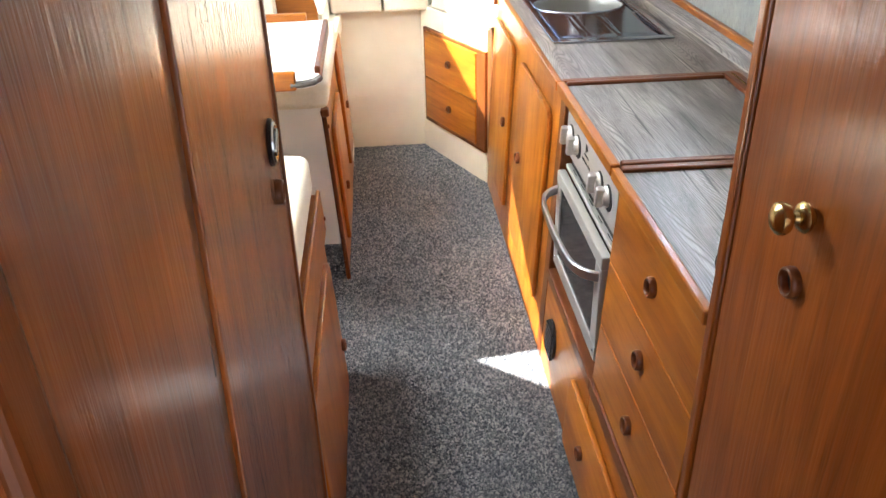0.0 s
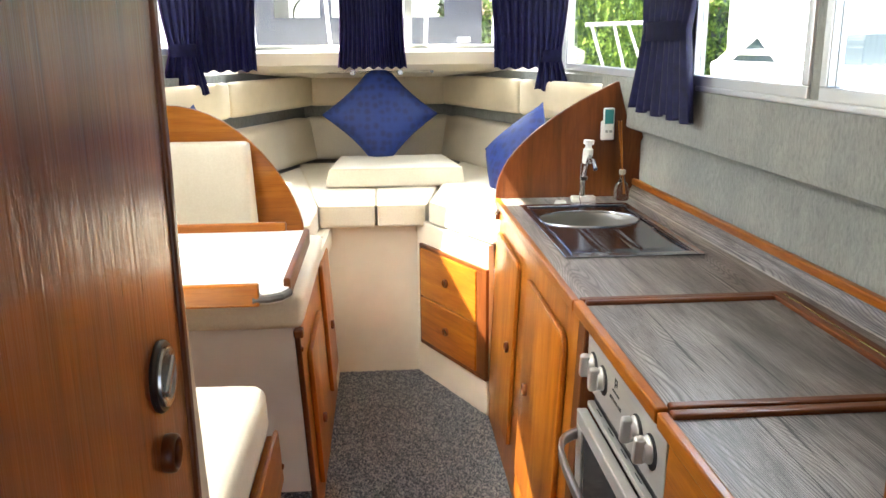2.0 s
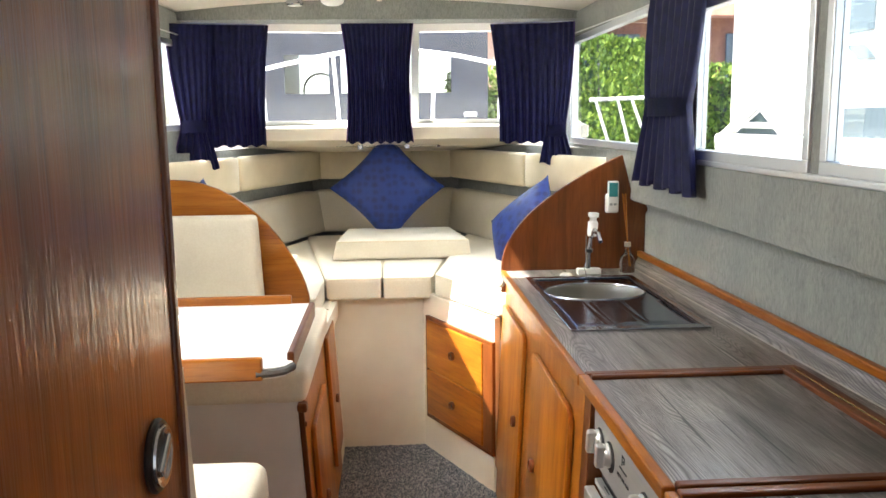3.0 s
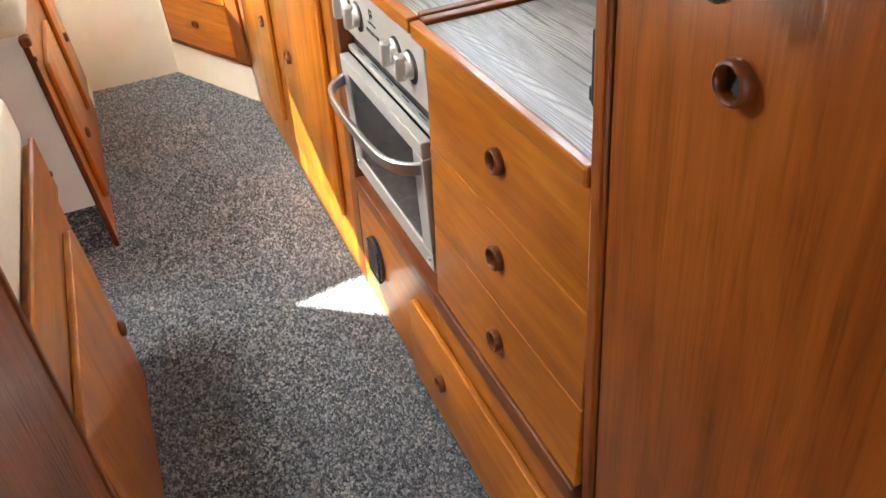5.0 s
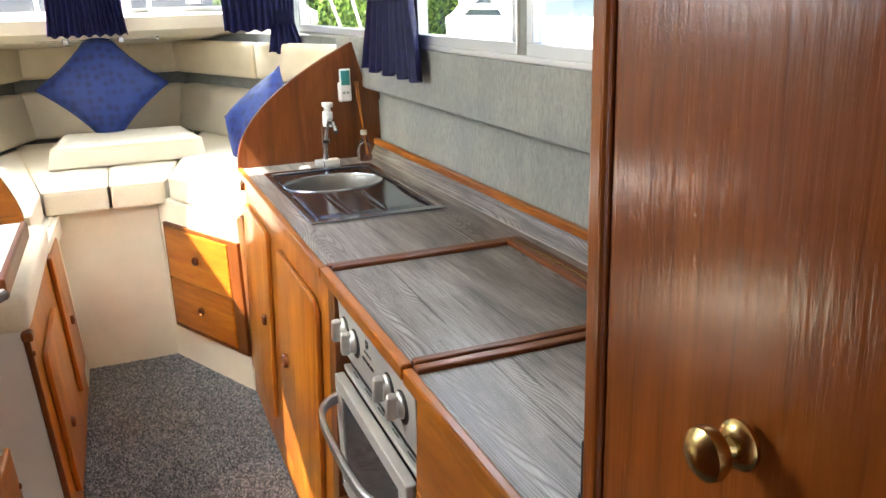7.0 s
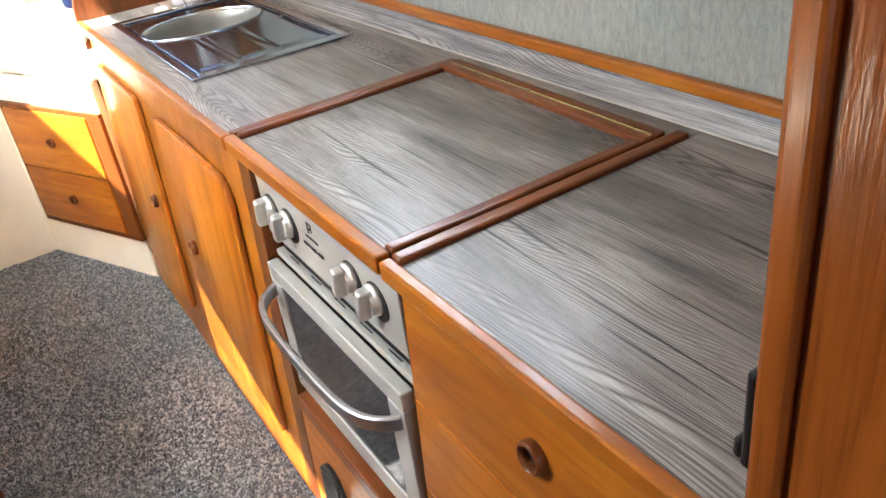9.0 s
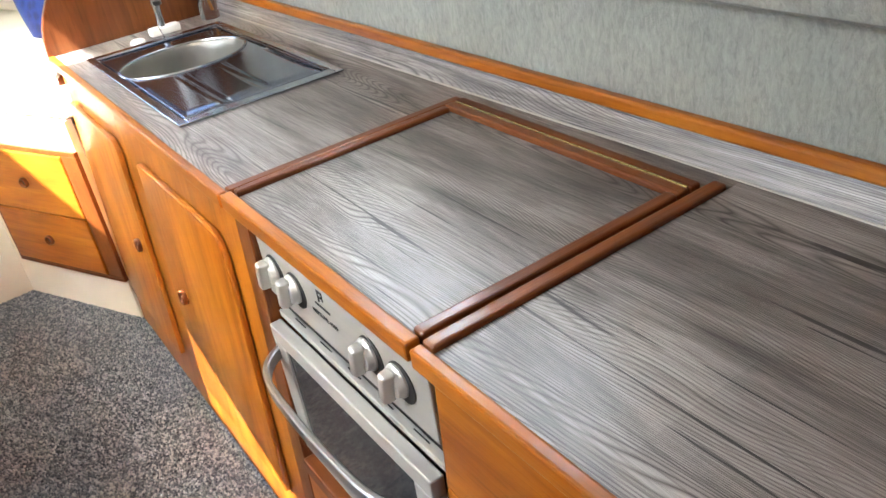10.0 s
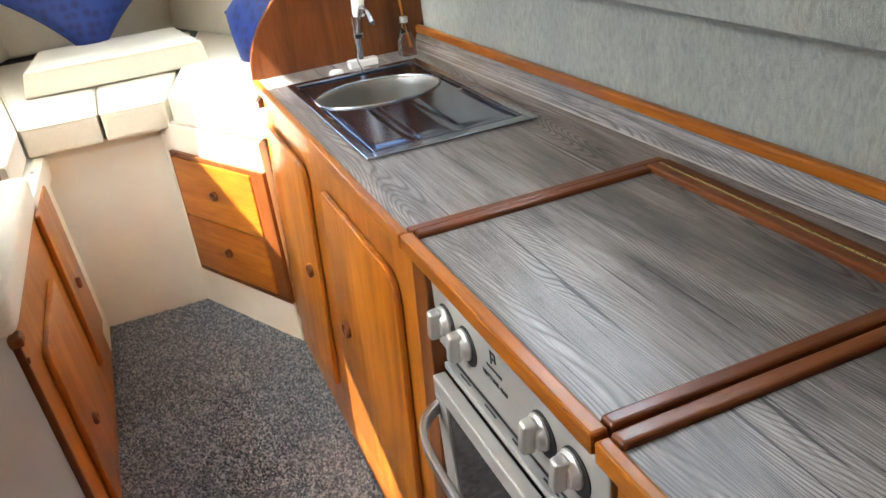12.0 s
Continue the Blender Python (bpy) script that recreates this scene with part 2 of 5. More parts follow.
navy_lining = cloth("violet_curtain_edge", (0.085, 0.030, 0.19), (0.05, 0.018, 0.12), 30.0, 0.8, sheen=0.0)


def brocade():
    """Royal blue damask: darker woven rosettes on a satin ground."""
    m, nt, b = mat("royal_blue_brocade", (0.01, 0.04, 0.25), 0.5)
    v = coords(nt, shift=False)
    cells = nt.nodes.new("ShaderNodeTexVoronoi")
    cells.inputs["Scale"].default_value = 26.0
    cells.inputs["Randomness"].default_value = 0.45
    nt.links.new(v, cells.inputs["Vector"])
    petal = maths(nt, "ADD", cells.outputs["Distance"], maths(nt, "MULTIPLY", noise_tex(nt, v, 95.0, 2), 0.35))
    col = ramp(nt, petal, ((0.30, (0.0035, 0.012, 0.090)), (0.50, (0.0045, 0.017, 0.115)), (0.64, (0.007, 0.027, 0.165)), (0.85, (0.0085, 0.032, 0.185))))
    nt.links.new(col, b.inputs["Base Color"])
    bump(nt, b, noise_tex(nt, v, 500.0, 2), 0.25, 0.0015)
    return m


royal = brocade()


def steel_material(name, color, rough, axis="y"):
    m, nt, b = mat(name, color, rough, 1.0)
    n = noise_tex(nt, coords(nt, scale3(axis, 4.0, 300.0)), 1.0, 3)
    r = nt.nodes.new("ShaderNodeMapRange")
    r.inputs["To Min"].default_value, r.inputs["To Max"].default_value = rough * 0.7, rough * 1.4
    nt.links.new(n, r.inputs[0])
    nt.links.new(r.outputs[0], b.inputs["Roughness"])
    bump(nt, b, n, 0.008, 0.0002)
    return m


steel = steel_material("brushed_stainless_steel", (0.32, 0.31, 0.285), 0.42)
# steel tinted dark blue: the reflected blue is put into its colour
drainer_steel = steel_material("reflection_tinted_steel", (0.27, 0.30, 0.37), 0.16)
bright_steel = steel_material("polished_stainless_steel", (0.50, 0.53, 0.58), 0.17)
handle_grey = steel_material("grey_cast_metal", (0.50, 0.50, 0.51), 0.34)
satin = steel_material("satin_nickel", (0.47, 0.455, 0.425), 0.40)
satin.node_tree.nodes["Principled BSDF"].inputs["Metallic"].default_value = 0.45
knob_metal = steel_material("bright_nickel", (0.66, 0.64, 0.60), 0.36)
knob_metal.node_tree.nodes["Principled BSDF"].inputs["Metallic"].default_value = 0.65
brass = steel_material("aged_brass", (0.55, 0.40, 0.16), 0.22)
aluminium = steel_material("white_anodised_aluminium", (0.78, 0.79, 0.80), 0.4)
black_plastic = mat("black_plastic", (0.012, 0.012, 0.013), 0.35)[0]
# near-black put in for shade in holes and recesses; also hinge knuckles
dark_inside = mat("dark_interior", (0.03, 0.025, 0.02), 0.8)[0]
white_plastic = mat("white_plastic", (0.8, 0.8, 0.77), 0.35)[0]
grey_plastic = mat("grey_plastic", (0.35, 0.37, 0.36), 0.4)[0]
sealant = mat("grey_brown_sealant", (0.36, 0.32, 0.27), 0.4)[0]
print_black = mat("black_print", (0.02, 0.02, 0.02), 0.5)[0]
teal_plastic = mat("teal_plastic", (0.03, 0.22, 0.22), 0.4)[0]


def glass_material(name, tint, rough=0.0):
    m, nt, b = mat(name, tint, rough)
    b.inputs["Transmission Weight"].default_value = 1.0
    b.inputs["IOR"].default_value = 1.45
    return m


clear_glass = glass_material("window_glass", (0.97, 0.99, 0.98))
oven_glass = mat("smoked_oven_glass", (0.03, 0.032, 0.035), 0.06)[0]


def leaf_material():
    m, nt, b = mat("hedge_leaves", (0.1, 0.2, 0.03), 0.6)
    g = nt.nodes.new("ShaderNodeNewGeometry")
    nt.links.new(ramp(nt, g.outputs["Random Per Island"], ((0.0, (0.07, 0.14, 0.02)), (0.5, (0.17, 0.29, 0.04)), (1.0, (0.34, 0.46, 0.07)))), b.inputs["Base Color"])
    return m


leaves = leaf_material()
ground_mat = cloth("pale_quay_concrete", (0.42, 0.41, 0.39), (0.33, 0.32, 0.30), 2.0, 0.9, 20.0, 0.3)
boat_white = cloth("white_boat_gelcoat", (0.80, 0.80, 0.79), (0.77, 0.77, 0.76), 1.0, 0.3, 10.0, 0.02)
canvas = cloth("dark_canopy_canvas", (0.035, 0.04, 0.06), (0.02, 0.024, 0.04), 8.0, 0.85)
brick_red = cloth("russet_brickwork", (0.34, 0.17, 0.11), (0.26, 0.12, 0.08), 6.0, 0.9, 40.0)
boat_glass = mat("dark_boat_window", (0.10, 0.13, 0.15), 0.08)[0]


# ---- mesh helpers ----
def thing(name, x, y, z, label, category, group="", kind=""):
    ob = new(name)
    ob.empty_display_size = 0.05
    ob.location = (x, y, z)
    return tagged(ob, label, category, group, kind)


def origin_of(ob):
    p = Vector((0, 0, 0))
    while ob:
        p += ob.location
        ob = ob.parent
    return p


def part(name, bm, material, parent=None, label="", smooth=False, angle=40):
    """Links a bmesh, given in world coordinates, as one mesh object."""
    bmesh.ops.recalc_face_normals(bm, faces=bm.faces)
    if parent:
        bmesh.ops.translate(bm, verts=bm.verts, vec=-origin_of(parent))
    if smooth:
        for f in bm.faces:
            f.smooth = True
        for e in bm.edges:
            e.smooth = e.calc_face_angle(0.0) < radians(angle)
    me = bpy.data.meshes.new(name)
    bm.to_mesh(me)
    bm.free()
    me.materials.append(material)
    ob = new(name, me)
    ob.parent = parent
    if label:
        ob["label"] = label
    return ob


def built(name, bm, material, label, category, group="", kind="", smooth=False):
    """A thing that is one mesh."""
    c = Vector((0, 0, 0))
    for v in bm.verts:
        c += v.co
    c /= len(bm.verts)
    c.z = min(v.co.z for v in bm.verts)
    bmesh.ops.translate(bm, verts=bm.verts, vec=-c)
    ob = part(name, bm, material, smooth=smooth)
    ob.location = c
    return tagged(ob, label, category, group, kind)


def merge(*bms):
    out = bmesh.new()
    for b in bms:
        me = bpy.data.meshes.new("tmp")
        b.to_mesh(me)
        b.free()
        out.from_mesh(me)
        bpy.data.meshes.remove(me)
    return out


def box(x0, x1, y0, y1, z0, z1, bevel=0.0, segments=2):
    bm = bmesh.new()
    bmesh.ops.create_cube(bm, size=1)
    for v in bm.verts:
        v.co = Vector((x0 + (v.co.x + 0.5) * (x1 - x0), y0 + (v.co.y + 0.5) * (y1 - y0), z0 + (v.co.z + 0.5) * (z1 - z0)))
    if bevel:
        bmesh.ops.bevel(bm, geom=bm.edges[:], offset=bevel, segments=segments, affect="EDGES", profile=0.5)
    return bm


def prism(points, axis, a, b, bevel=0.0, segments=2):
    """A polygon of two coordinates, drawn out along the third from a to b."""
    bm = bmesh.new()
    def at(p, h):
        return {"x": (h, p[0], p[1]), "y": (p[0], h, p[1]), "z": (p[0], p[1], h)}[axis]
    lo = [bm.verts.new(at(p, a)) for p in points]
    hi = [bm.verts.new(at(p, b)) for p in points]
    bm.faces.new(lo)
    bm.faces.new(hi)
    n = len(points)
    for i in range(n):
        bm.faces.new((lo[i], lo[(i + 1) % n], hi[(i + 1) % n], hi[i]))
    bmesh.ops.recalc_face_normals(bm, faces=bm.faces)
    if bevel:
        rim = [e for e in bm.edges if any(len(f.verts) == n for f in e.link_faces)] if n > 4 else bm.edges[:]
        bmesh.ops.bevel(bm, geom=rim, offset=bevel, segments=segments, affect="EDGES", profile=0.5)
    return bm


def tube(points, r, segments=10, closed=False, flat=1.0):
    bm = bmesh.new()
    pts = [Vector(p) for p in points]
    rings = []
    n = len(pts)
    for i, p in enumerate(pts):
        d = (pts[(i + 1) % n] - pts[i - 1]) if closed else (pts[min(i + 1, n - 1)] - pts[max(i - 1, 0)])
        q = d.normalized().to_track_quat("Z", "Y")
        rr = r[i] if isinstance(r, (list, tuple)) else r
        rings.append([bm.verts.new(p + q @ Vector((rr * math.cos(a), rr * flat * math.sin(a), 0)))
                      for a in (2 * math.pi * k / segments for k in range(segments))])
    for i in range(n if closed else n - 1):
        a, b = rings[i], rings[(i + 1) % n]
        for k in range(segments):
            bm.faces.new((a[k], a[(k + 1) % segments], b[(k + 1) % segments], b[k]))
    if not closed:
        bm.faces.new(rings[0])
        bm.faces.new(rings[-1])
    return bm


def lathe(profile, base, axis, segments=20):
    """Turns (radius, height) pairs about an axis through base."""
    bm = bmesh.new()
    q = Vector(axis).normalized().to_track_quat("Z", "Y")
    rings = []
    for r, h in profile:
        rings.append([bm.verts.new(Vector(base) + q @ Vector((r * math.cos(a), r * math.sin(a), h)))
                      for a in (2 * math.pi * k / segments for k in range(segments))])
    for a, b in zip(rings, rings[1:]):
        for k in range(segments):
            bm.faces.new((a[k], a[(k + 1) % segments], b[(k + 1) % segments], b[k]))
    bm.faces.new(rings[0])
    bm.faces.new(rings[-1])
    bmesh.ops.remove_doubles(bm, verts=bm.verts, dist=1e-6)
    return bm


def padded(quad_low, quad_high, r=0.025, n=10, puff=0.0):
    """An upholstered block between two four-cornered outlines, with rounded edges and a soft crown on the second."""
    lo, hi = [Vector(p) for p in quad_low], [Vector(p) for p in quad_high]
    size = ((lo[1] - lo[0]).length, (lo[3] - lo[0]).length, (hi[0] - lo[0]).length)
    bm = bmesh.new()
    bmesh.ops.create_cube(bm, size=2)
    bmesh.ops.subdivide_edges(bm, edges=bm.edges[:], cuts=n, use_grid_fill=True)
    for v in bm.verts:
        p = [v.co.x, v.co.y, v.co.z]
        half = [s / 2 for s in size]
        for i in range(3):
            p[i] = math.copysign(1 - (1 - abs(p[i])) ** 1.6, p[i]) * half[i]
        inner = [max(-h + r, min(h - r, c)) for c, h in zip(p, half)]
        d = Vector(p) - Vector(inner)
        if d.length > 1e-6:
            p = list(Vector(inner) + d.normalized() * min(r, d.length if max(abs(p[i]) - half[i] for i in range(3)) < -1e-6 else r))
        u, w, h = (p[i] / size[i] + 0.5 for i in range(3))
        low = (lo[0] * (1 - u) + lo[1] * u) * (1 - w) + (lo[3] * (1 - u) + lo[2] * u) * w
        high = (hi[0] * (1 - u) + hi[1] * u) * (1 - w) + (hi[3] * (1 - u) + hi[2] * u) * w
        up = (high - low).normalized()
        v.co = low * (1 - h) + high * h + up * (puff * h * (1 - (2 * u - 1) ** 4) * (1 - (2 * w - 1) ** 4))
    return bm


def flat_quad(x0, x1, y0, y1, z):
    return [(x0, y0, z), (x1, y0, z), (x1, y1, z), (x0, y1, z)]


def wall_with_holes(axis, a, b, u0, u1, z0, z1, holes):
    """A wall slab between a and b on its axis, cut into blocks round the rectangular holes (u0, u1, z0, z1)."""
    us = sorted({u0, u1, *(h[0] for h in holes), *(h[1] for h in holes)})
    zs = sorted({z0, z1, *(h[2] for h in holes), *(h[3] for h in holes)})
    pieces = []
    for p, q in zip(us, us[1:]):
        for s, t in zip(zs, zs[1:]):
            if any(h[0] <= p and q <= h[1] and h[2] <= s and t <= h[3] for h in holes):
                continue
            pieces.append(box(a, b, p, q, s, t) if axis == "x" else box(p, q, a, b, s, t))
    bm = merge(*pieces)
    bmesh.ops.remove_doubles(bm, verts=bm.verts, dist=1e-5)
    return bm


# ---- the shell of the cabin ----
MID = -0.14                     # centre line of the boat
def port(x):                    # mirrors a starboard place to port
    return 2 * MID - x


FLOOR = built("floor", box(-1.25, 0.95, -2.6, 4.4, -0.05, 0.0), carpet, "dark grey loop-pile carpet on the cabin sole", "floor", kind="structure")

SIDE = 0.785
STAR_WIN = [(0.60, 0.94, 1.315, 1.74), (0.985, 1.655, 1.315, 1.76), (1.72, 3.28, 1.315, 1.815)]
# assumed openings, placed so sun falls on the dinette table and seat cushion
PORT_WIN = [(1.0, 1.55, 1.315, 1.76), (0.25, 0.70, 1.315, 1.80)]


def taper(bm, rate=0.025):
    """Draws the hull side in towards the bow."""
    for v in bm.verts:
        v.co.x -= rate * v.co.y
    return bm


built("wall_starboard_upper", wall_with_holes("x", SIDE, SIDE + 0.022, -0.10, 3.55, 1.30, 1.93, STAR_WIN), grey_lining,
      "grey fabric-lined cabin side above the galley", "wall", kind="structure")
lining = [(0.885, 0.0), (0.885, 1.080), (0.882, 1.098), (0.868, 1.114), (0.840, 1.124), (0.808, 1.131), (0.793, 1.139), (0.785, 1.153), (SIDE - 0.002, 1.18), (SIDE - 0.002, 1.31), (0.95, 1.31), (0.95, 0.0)]
bm = prism(lining, "y", -0.10, 2.62)
for v in bm.verts:
    v.co.x -= 0.025 * v.co.y * max(0.0, min(1.0, (1.16 - v.co.z) / 0.1))
built("wall_starboard_lower", bm, grey_lining, "grey fabric lining of the hull side, folding out to the window sill", "wall", kind="structure", smooth=True)
built("window_sill", box(SIDE - 0.012, SIDE + 0.02, -0.10, 1.60, 1.300, 1.3155, 0.004), aluminium, "white window sill strip", "sill", kind="structure")


PORT_WIN.append((2.45, 3.20, 1.40, 1.80))
bm = wall_with_holes("x", port(SIDE) - 0.05, port(SIDE), -0.45, 3.55, 1.15, 1.93, PORT_WIN)
built("wall_port_upper", bm, grey_lining, "grey fabric-lined cabin side above the dinette", "wall", kind="structure")
built("wall_port_lower", box(-1.23, -1.17, -0.45, 2.62, 0.0, 1.1495), grey_lining, "grey fabric lining along the port hull side", "wall", kind="structure")
built("ledge_port", box(-1.169, port(SIDE) - 0.051, -0.45, 3.6, 1.12, 1.149, 0.006), grey_lining, "grey lined ledge under the port windows", "ledge", kind="structure")


def crowned_roof(y0, y1, z_side, crown, thick):
    low = []
    for i in range(17):
        u = i / 16
        x = port(0.95) + (0.95 - port(0.95)) * u
        low.append((x, z_side + crown * (1 - (2 * u - 1) ** 2)))
    top = [(x, z + thick) for x, z in reversed(low)]
    return prism(low + top, "y", y0, y1)


# unseen roof openings, outlines traced back from the sun patches they must cast
SUN_GAP_FORE = [(-0.695, 1.90), (-0.25, 1.90), (-0.25, 2.29), (-0.695, 2.29)]
SUN_GAP_AFT = [(-0.663, 1.29), (-0.844, 1.25), (-0.851, 0.597), (-1.05, 0.565), (-0.83, 0.38)]
roof = built("ceiling", crowned_roof(-2.0, 3.42, 1.915, 0.075, 0.03), headlining, "cream vinyl headlining, gently crowned", "ceiling", kind="structure", smooth=True)
for outline in (SUN_GAP_FORE, SUN_GAP_AFT):
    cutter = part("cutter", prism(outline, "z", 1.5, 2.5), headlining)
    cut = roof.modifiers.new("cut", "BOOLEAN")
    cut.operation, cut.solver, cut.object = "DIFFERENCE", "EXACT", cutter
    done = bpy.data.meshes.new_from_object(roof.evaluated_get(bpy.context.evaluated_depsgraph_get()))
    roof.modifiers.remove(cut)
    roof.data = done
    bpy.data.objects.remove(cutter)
for k, outline in enumerate((SUN_GAP_FORE, SUN_GAP_AFT)):
    w = thing("window_%d" % (8 + k), outline[0][0], outline[0][1], 2.02, "unseen roof opening added to let the sun patches in", "window", "deck lights", "structure")
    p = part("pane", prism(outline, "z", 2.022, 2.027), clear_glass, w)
    p.visible_shadow = False


# ---- forward end: windscreen, bow, berth ----
def windscreen_point(x, s):
    """s 0 at the foot, 1 at the head; the screen is raked and bows forward in the middle."""
    bow = 0.14 * (1 - ((x - MID) / 0.95) ** 2)
    return Vector((x, 3.55 - 0.27 * s + bow, 1.43 + 0.45 * s))


def screen_strip(x0, x1, s0, s1, thick, n=8):
    bm = bmesh.new()
    grid = []
    for i in range(n + 1):
        x = x0 + (x1 - x0) * i / n
        a, b = windscreen_point(x, s0), windscreen_point(x, s1)
        grid.append([bm.verts.new(p) for p in (a, b, b + Vector((0, thick, 0)), a + Vector((0, thick, 0)))])
    for g, h in zip(grid, grid[1:]):
        for k in range(4):
            bm.faces.new((g[k], g[(k + 1) % 4], h[(k + 1) % 4], h[k]))
    bm.faces.new(grid[0])
    bm.faces.new(grid[-1])
    return bm


W0, W1 = port(0.84), 0.84
windscreen = thing("window_1", MID, 3.6, 1.43, "raked three-light windscreen in a pale frame", "window", kind="structure")
part("window_frame", screen_strip(W0, W1, -0.04, 0.02, 0.05), aluminium, windscreen)
part("window_frame", screen_strip(W0, W1, 0.97, 1.06, 0.05), aluminium, windscreen)
for x in (W0 + 0.02, -0.45 + 0.28, 0.03, W1 - 0.02):
    part("mullion", screen_strip(x - 0.02, x + 0.02, 0.02, 0.97, 0.04, 2), aluminium, windscreen)
pane = part("pane", screen_strip(W0, W1, 0.021, 0.969, 0.006), clear_glass, windscreen)
pane.visible_shadow = False
built("windscreen_head", prism([(3.20, 1.90), (3.42, 1.90), (3.55, 1.96), (3.40, 2.06), (3.20, 2.06)], "x", W0 - 0.06, W1 + 0.06), grey_lining,
      "grey lined header above the windscreen", "header", kind="structure")
# moulded shelf from the screen's foot down to the padding
built("windscreen_shelf", prism([(3.50, 1.40), (3.74, 1.425), (4.35, 1.40), (4.35, 1.24), (4.20, 1.25), (3.66, 1.30), (3.50, 1.34)], "x", port(0.93), 0.93, 0.008),
      gelcoat, "cream moulded shelf under the windscreen", "shelf", kind="structure")

BOW_L, BOW_R, BOW_Y = -0.55, 0.28, 4.20
built("wall_bow", box(-0.75, 0.48, 4.25, 4.31, 0.3, 1.30), grey_lining, "grey lined bow end of the cabin", "wall", kind="structure")


def slab_between(p, q, z0, z1, thick):
    """An upright slab along the plan line p to q, its thickness on the right-hand side."""
    p, q = Vector(p), Vector(q)
    d = (q - p).normalized()
    n = Vector((d.y, -d.x)) * thick
    return prism([tuple(p), tuple(q), tuple(q + n), tuple(p + n)], "z", z0, z1)


built("wall_bow_starboard", slab_between((0.93, 2.55), (BOW_R + 0.02, 4.27), 0.3, 1.30, 0.05), grey_lining, "grey lined hull side beside the berth", "wall", kind="structure")
built("wall_bow_port", slab_between((BOW_L - 0.02, 4.27), (-1.21, 2.55), 0.3, 1.30, 0.05), grey_lining, "grey lined hull side beside the berth", "wall", kind="structure")


def upright_pad(p, q, z0, z1, thick, lean=0.0, r=0.02, n=8):
    """A padded board along the plan line p to q, thickness towards the left of it."""
    p, q = Vector((*p, 0)), Vector((*q, 0))
    d = (q - p).normalized()
    nrm = Vector((-d.y, d.x, 0))
    back = [p + Vector((0, 0, z0)), q + Vector((0, 0, z0)), q + Vector((0, 0, z1)) - nrm * lean, p + Vector((0, 0, z1)) - nrm * lean]
    front = [v + nrm * thick for v in back]
    return padded(back, front, r, n, 0.006)


for p, q in (((BOW_R, 4.2), (BOW_L, 4.2)), ((0.60, 3.37), (BOW_R + 0.005, 4.19)), ((0.86, 2.72), (0.605, 3.36)),
             ((BOW_L - 0.005, 4.19), (-0.88, 3.37)), ((-0.885, 3.36), (-1.14, 2.72))):
    pad = built("padded_panel", upright_pad(p, q, 1.095, 1.268, 0.05), cream_vinyl, "cream vinyl padded panel with stitched seams", "padded panel", "padded panels round the bow", smooth=True)
seam_thread = mat("tan_stitched_seam", (0.30, 0.23, 0.14), 0.8)[0]
for x, y, lean in ((-0.688, 3.895, 0.010), (-0.775, 3.68, -0.006), (0.02, 4.148, 0.0), (0.445, 3.76, 0.004)):
    built("seam", tube([(x, y, 1.108), (x + lean, y, 1.19), (x + lean * 1.5, y, 1.255)], 0.0022, 6), seam_thread, "tan stitched seam across a padded panel", "seam", "panel seams")
for p, q in (((BOW_R + 0.02, 4.2), (BOW_L - 0.02, 4.2)), ((0.84, 2.75), (BOW_R + 0.02, 4.19)), ((BOW_L - 0.02, 4.19), (-1.12, 2.75))):
    built("back_cushion", upright_pad(p, q, 0.785, 1.03, 0.10, 0.05, 0.03), cream_cloth, "cream fabric back cushion along the berth", "cushion", "berth back cushions", smooth=True)

# berth base: front panel, slanted drawer panel
built("berth_front", box(-0.62, 0.024, 2.755, 2.80, 0.0, 0.68, 0.004), gelcoat, "cream moulded front of the berth", "panel", kind="structure")
built("berth_base", prism([(-0.345, 2.80), (0.03, 2.80), (0.30, 2.28), (0.86, 2.28), (0.86, 2.7), (0.30, 4.2), (-0.58, 4.2), (-1.15, 2.7), (-1.15, 2.3), (-0.36, 2.3)], "z", 0.60, 0.675),
      gelcoat, "cream moulded berth base", "berth", kind="structure")
DG0, DG1 = Vector((0.022, 2.757)), Vector((0.270, 2.255))
DGD = (DG1 - DG0).normalized()
DGN = Vector((DGD.y, -DGD.x))      # towards the aisle


def on_slant(s0, s1, z0, z1, d0, d1, bevel=0.0):
    """A block on the slanted panel: s along it, z up, d out of it."""
    bm = box(s0, s1, d0, d1, z0, z1, bevel)
    for v in bm.verts:
        s, d, z = v.co
        p = DG0 + DGD * s + DGN * d
        v.co = Vector((p.x, p.y, z))
    return bm


DL = (DG1 - DG0).length
built("slanted_front", on_slant(0.0, DL, 0.0, 0.70, -0.03, 0.0, 0.003), gelcoat, "cream moulded slanted front beside the galley", "panel", kind="structure")


def ring_pull(parent, base, axis, r=0.020):
    """A turned hardwood finger ring round a flat disc, darkened as a shaded hole."""
    ob = part("handle", lathe([(r * 0.70, 0.0012), (r * 0.72, 0.0), (r, 0.0), (r * 1.04, r * 0.25), (r * 1.0, r * 0.55), (r * 0.93, r * 0.64), (r * 0.84, r * 0.66), (r * 0.76, r * 0.60), (r * 0.71, r * 0.45), (r * 0.70, 0.0014)], base, axis, 22),
              trim_v, parent, "round turned wooden finger pull", True)
    ob.data.materials.append(dark_inside)
    mid = Vector(base) - origin_of(parent)
    for f in ob.data.polygons:
        if all((ob.data.vertices[v].co - mid).length < r * 0.73 for v in f.vertices):
            f.material_index = 1
    return ob


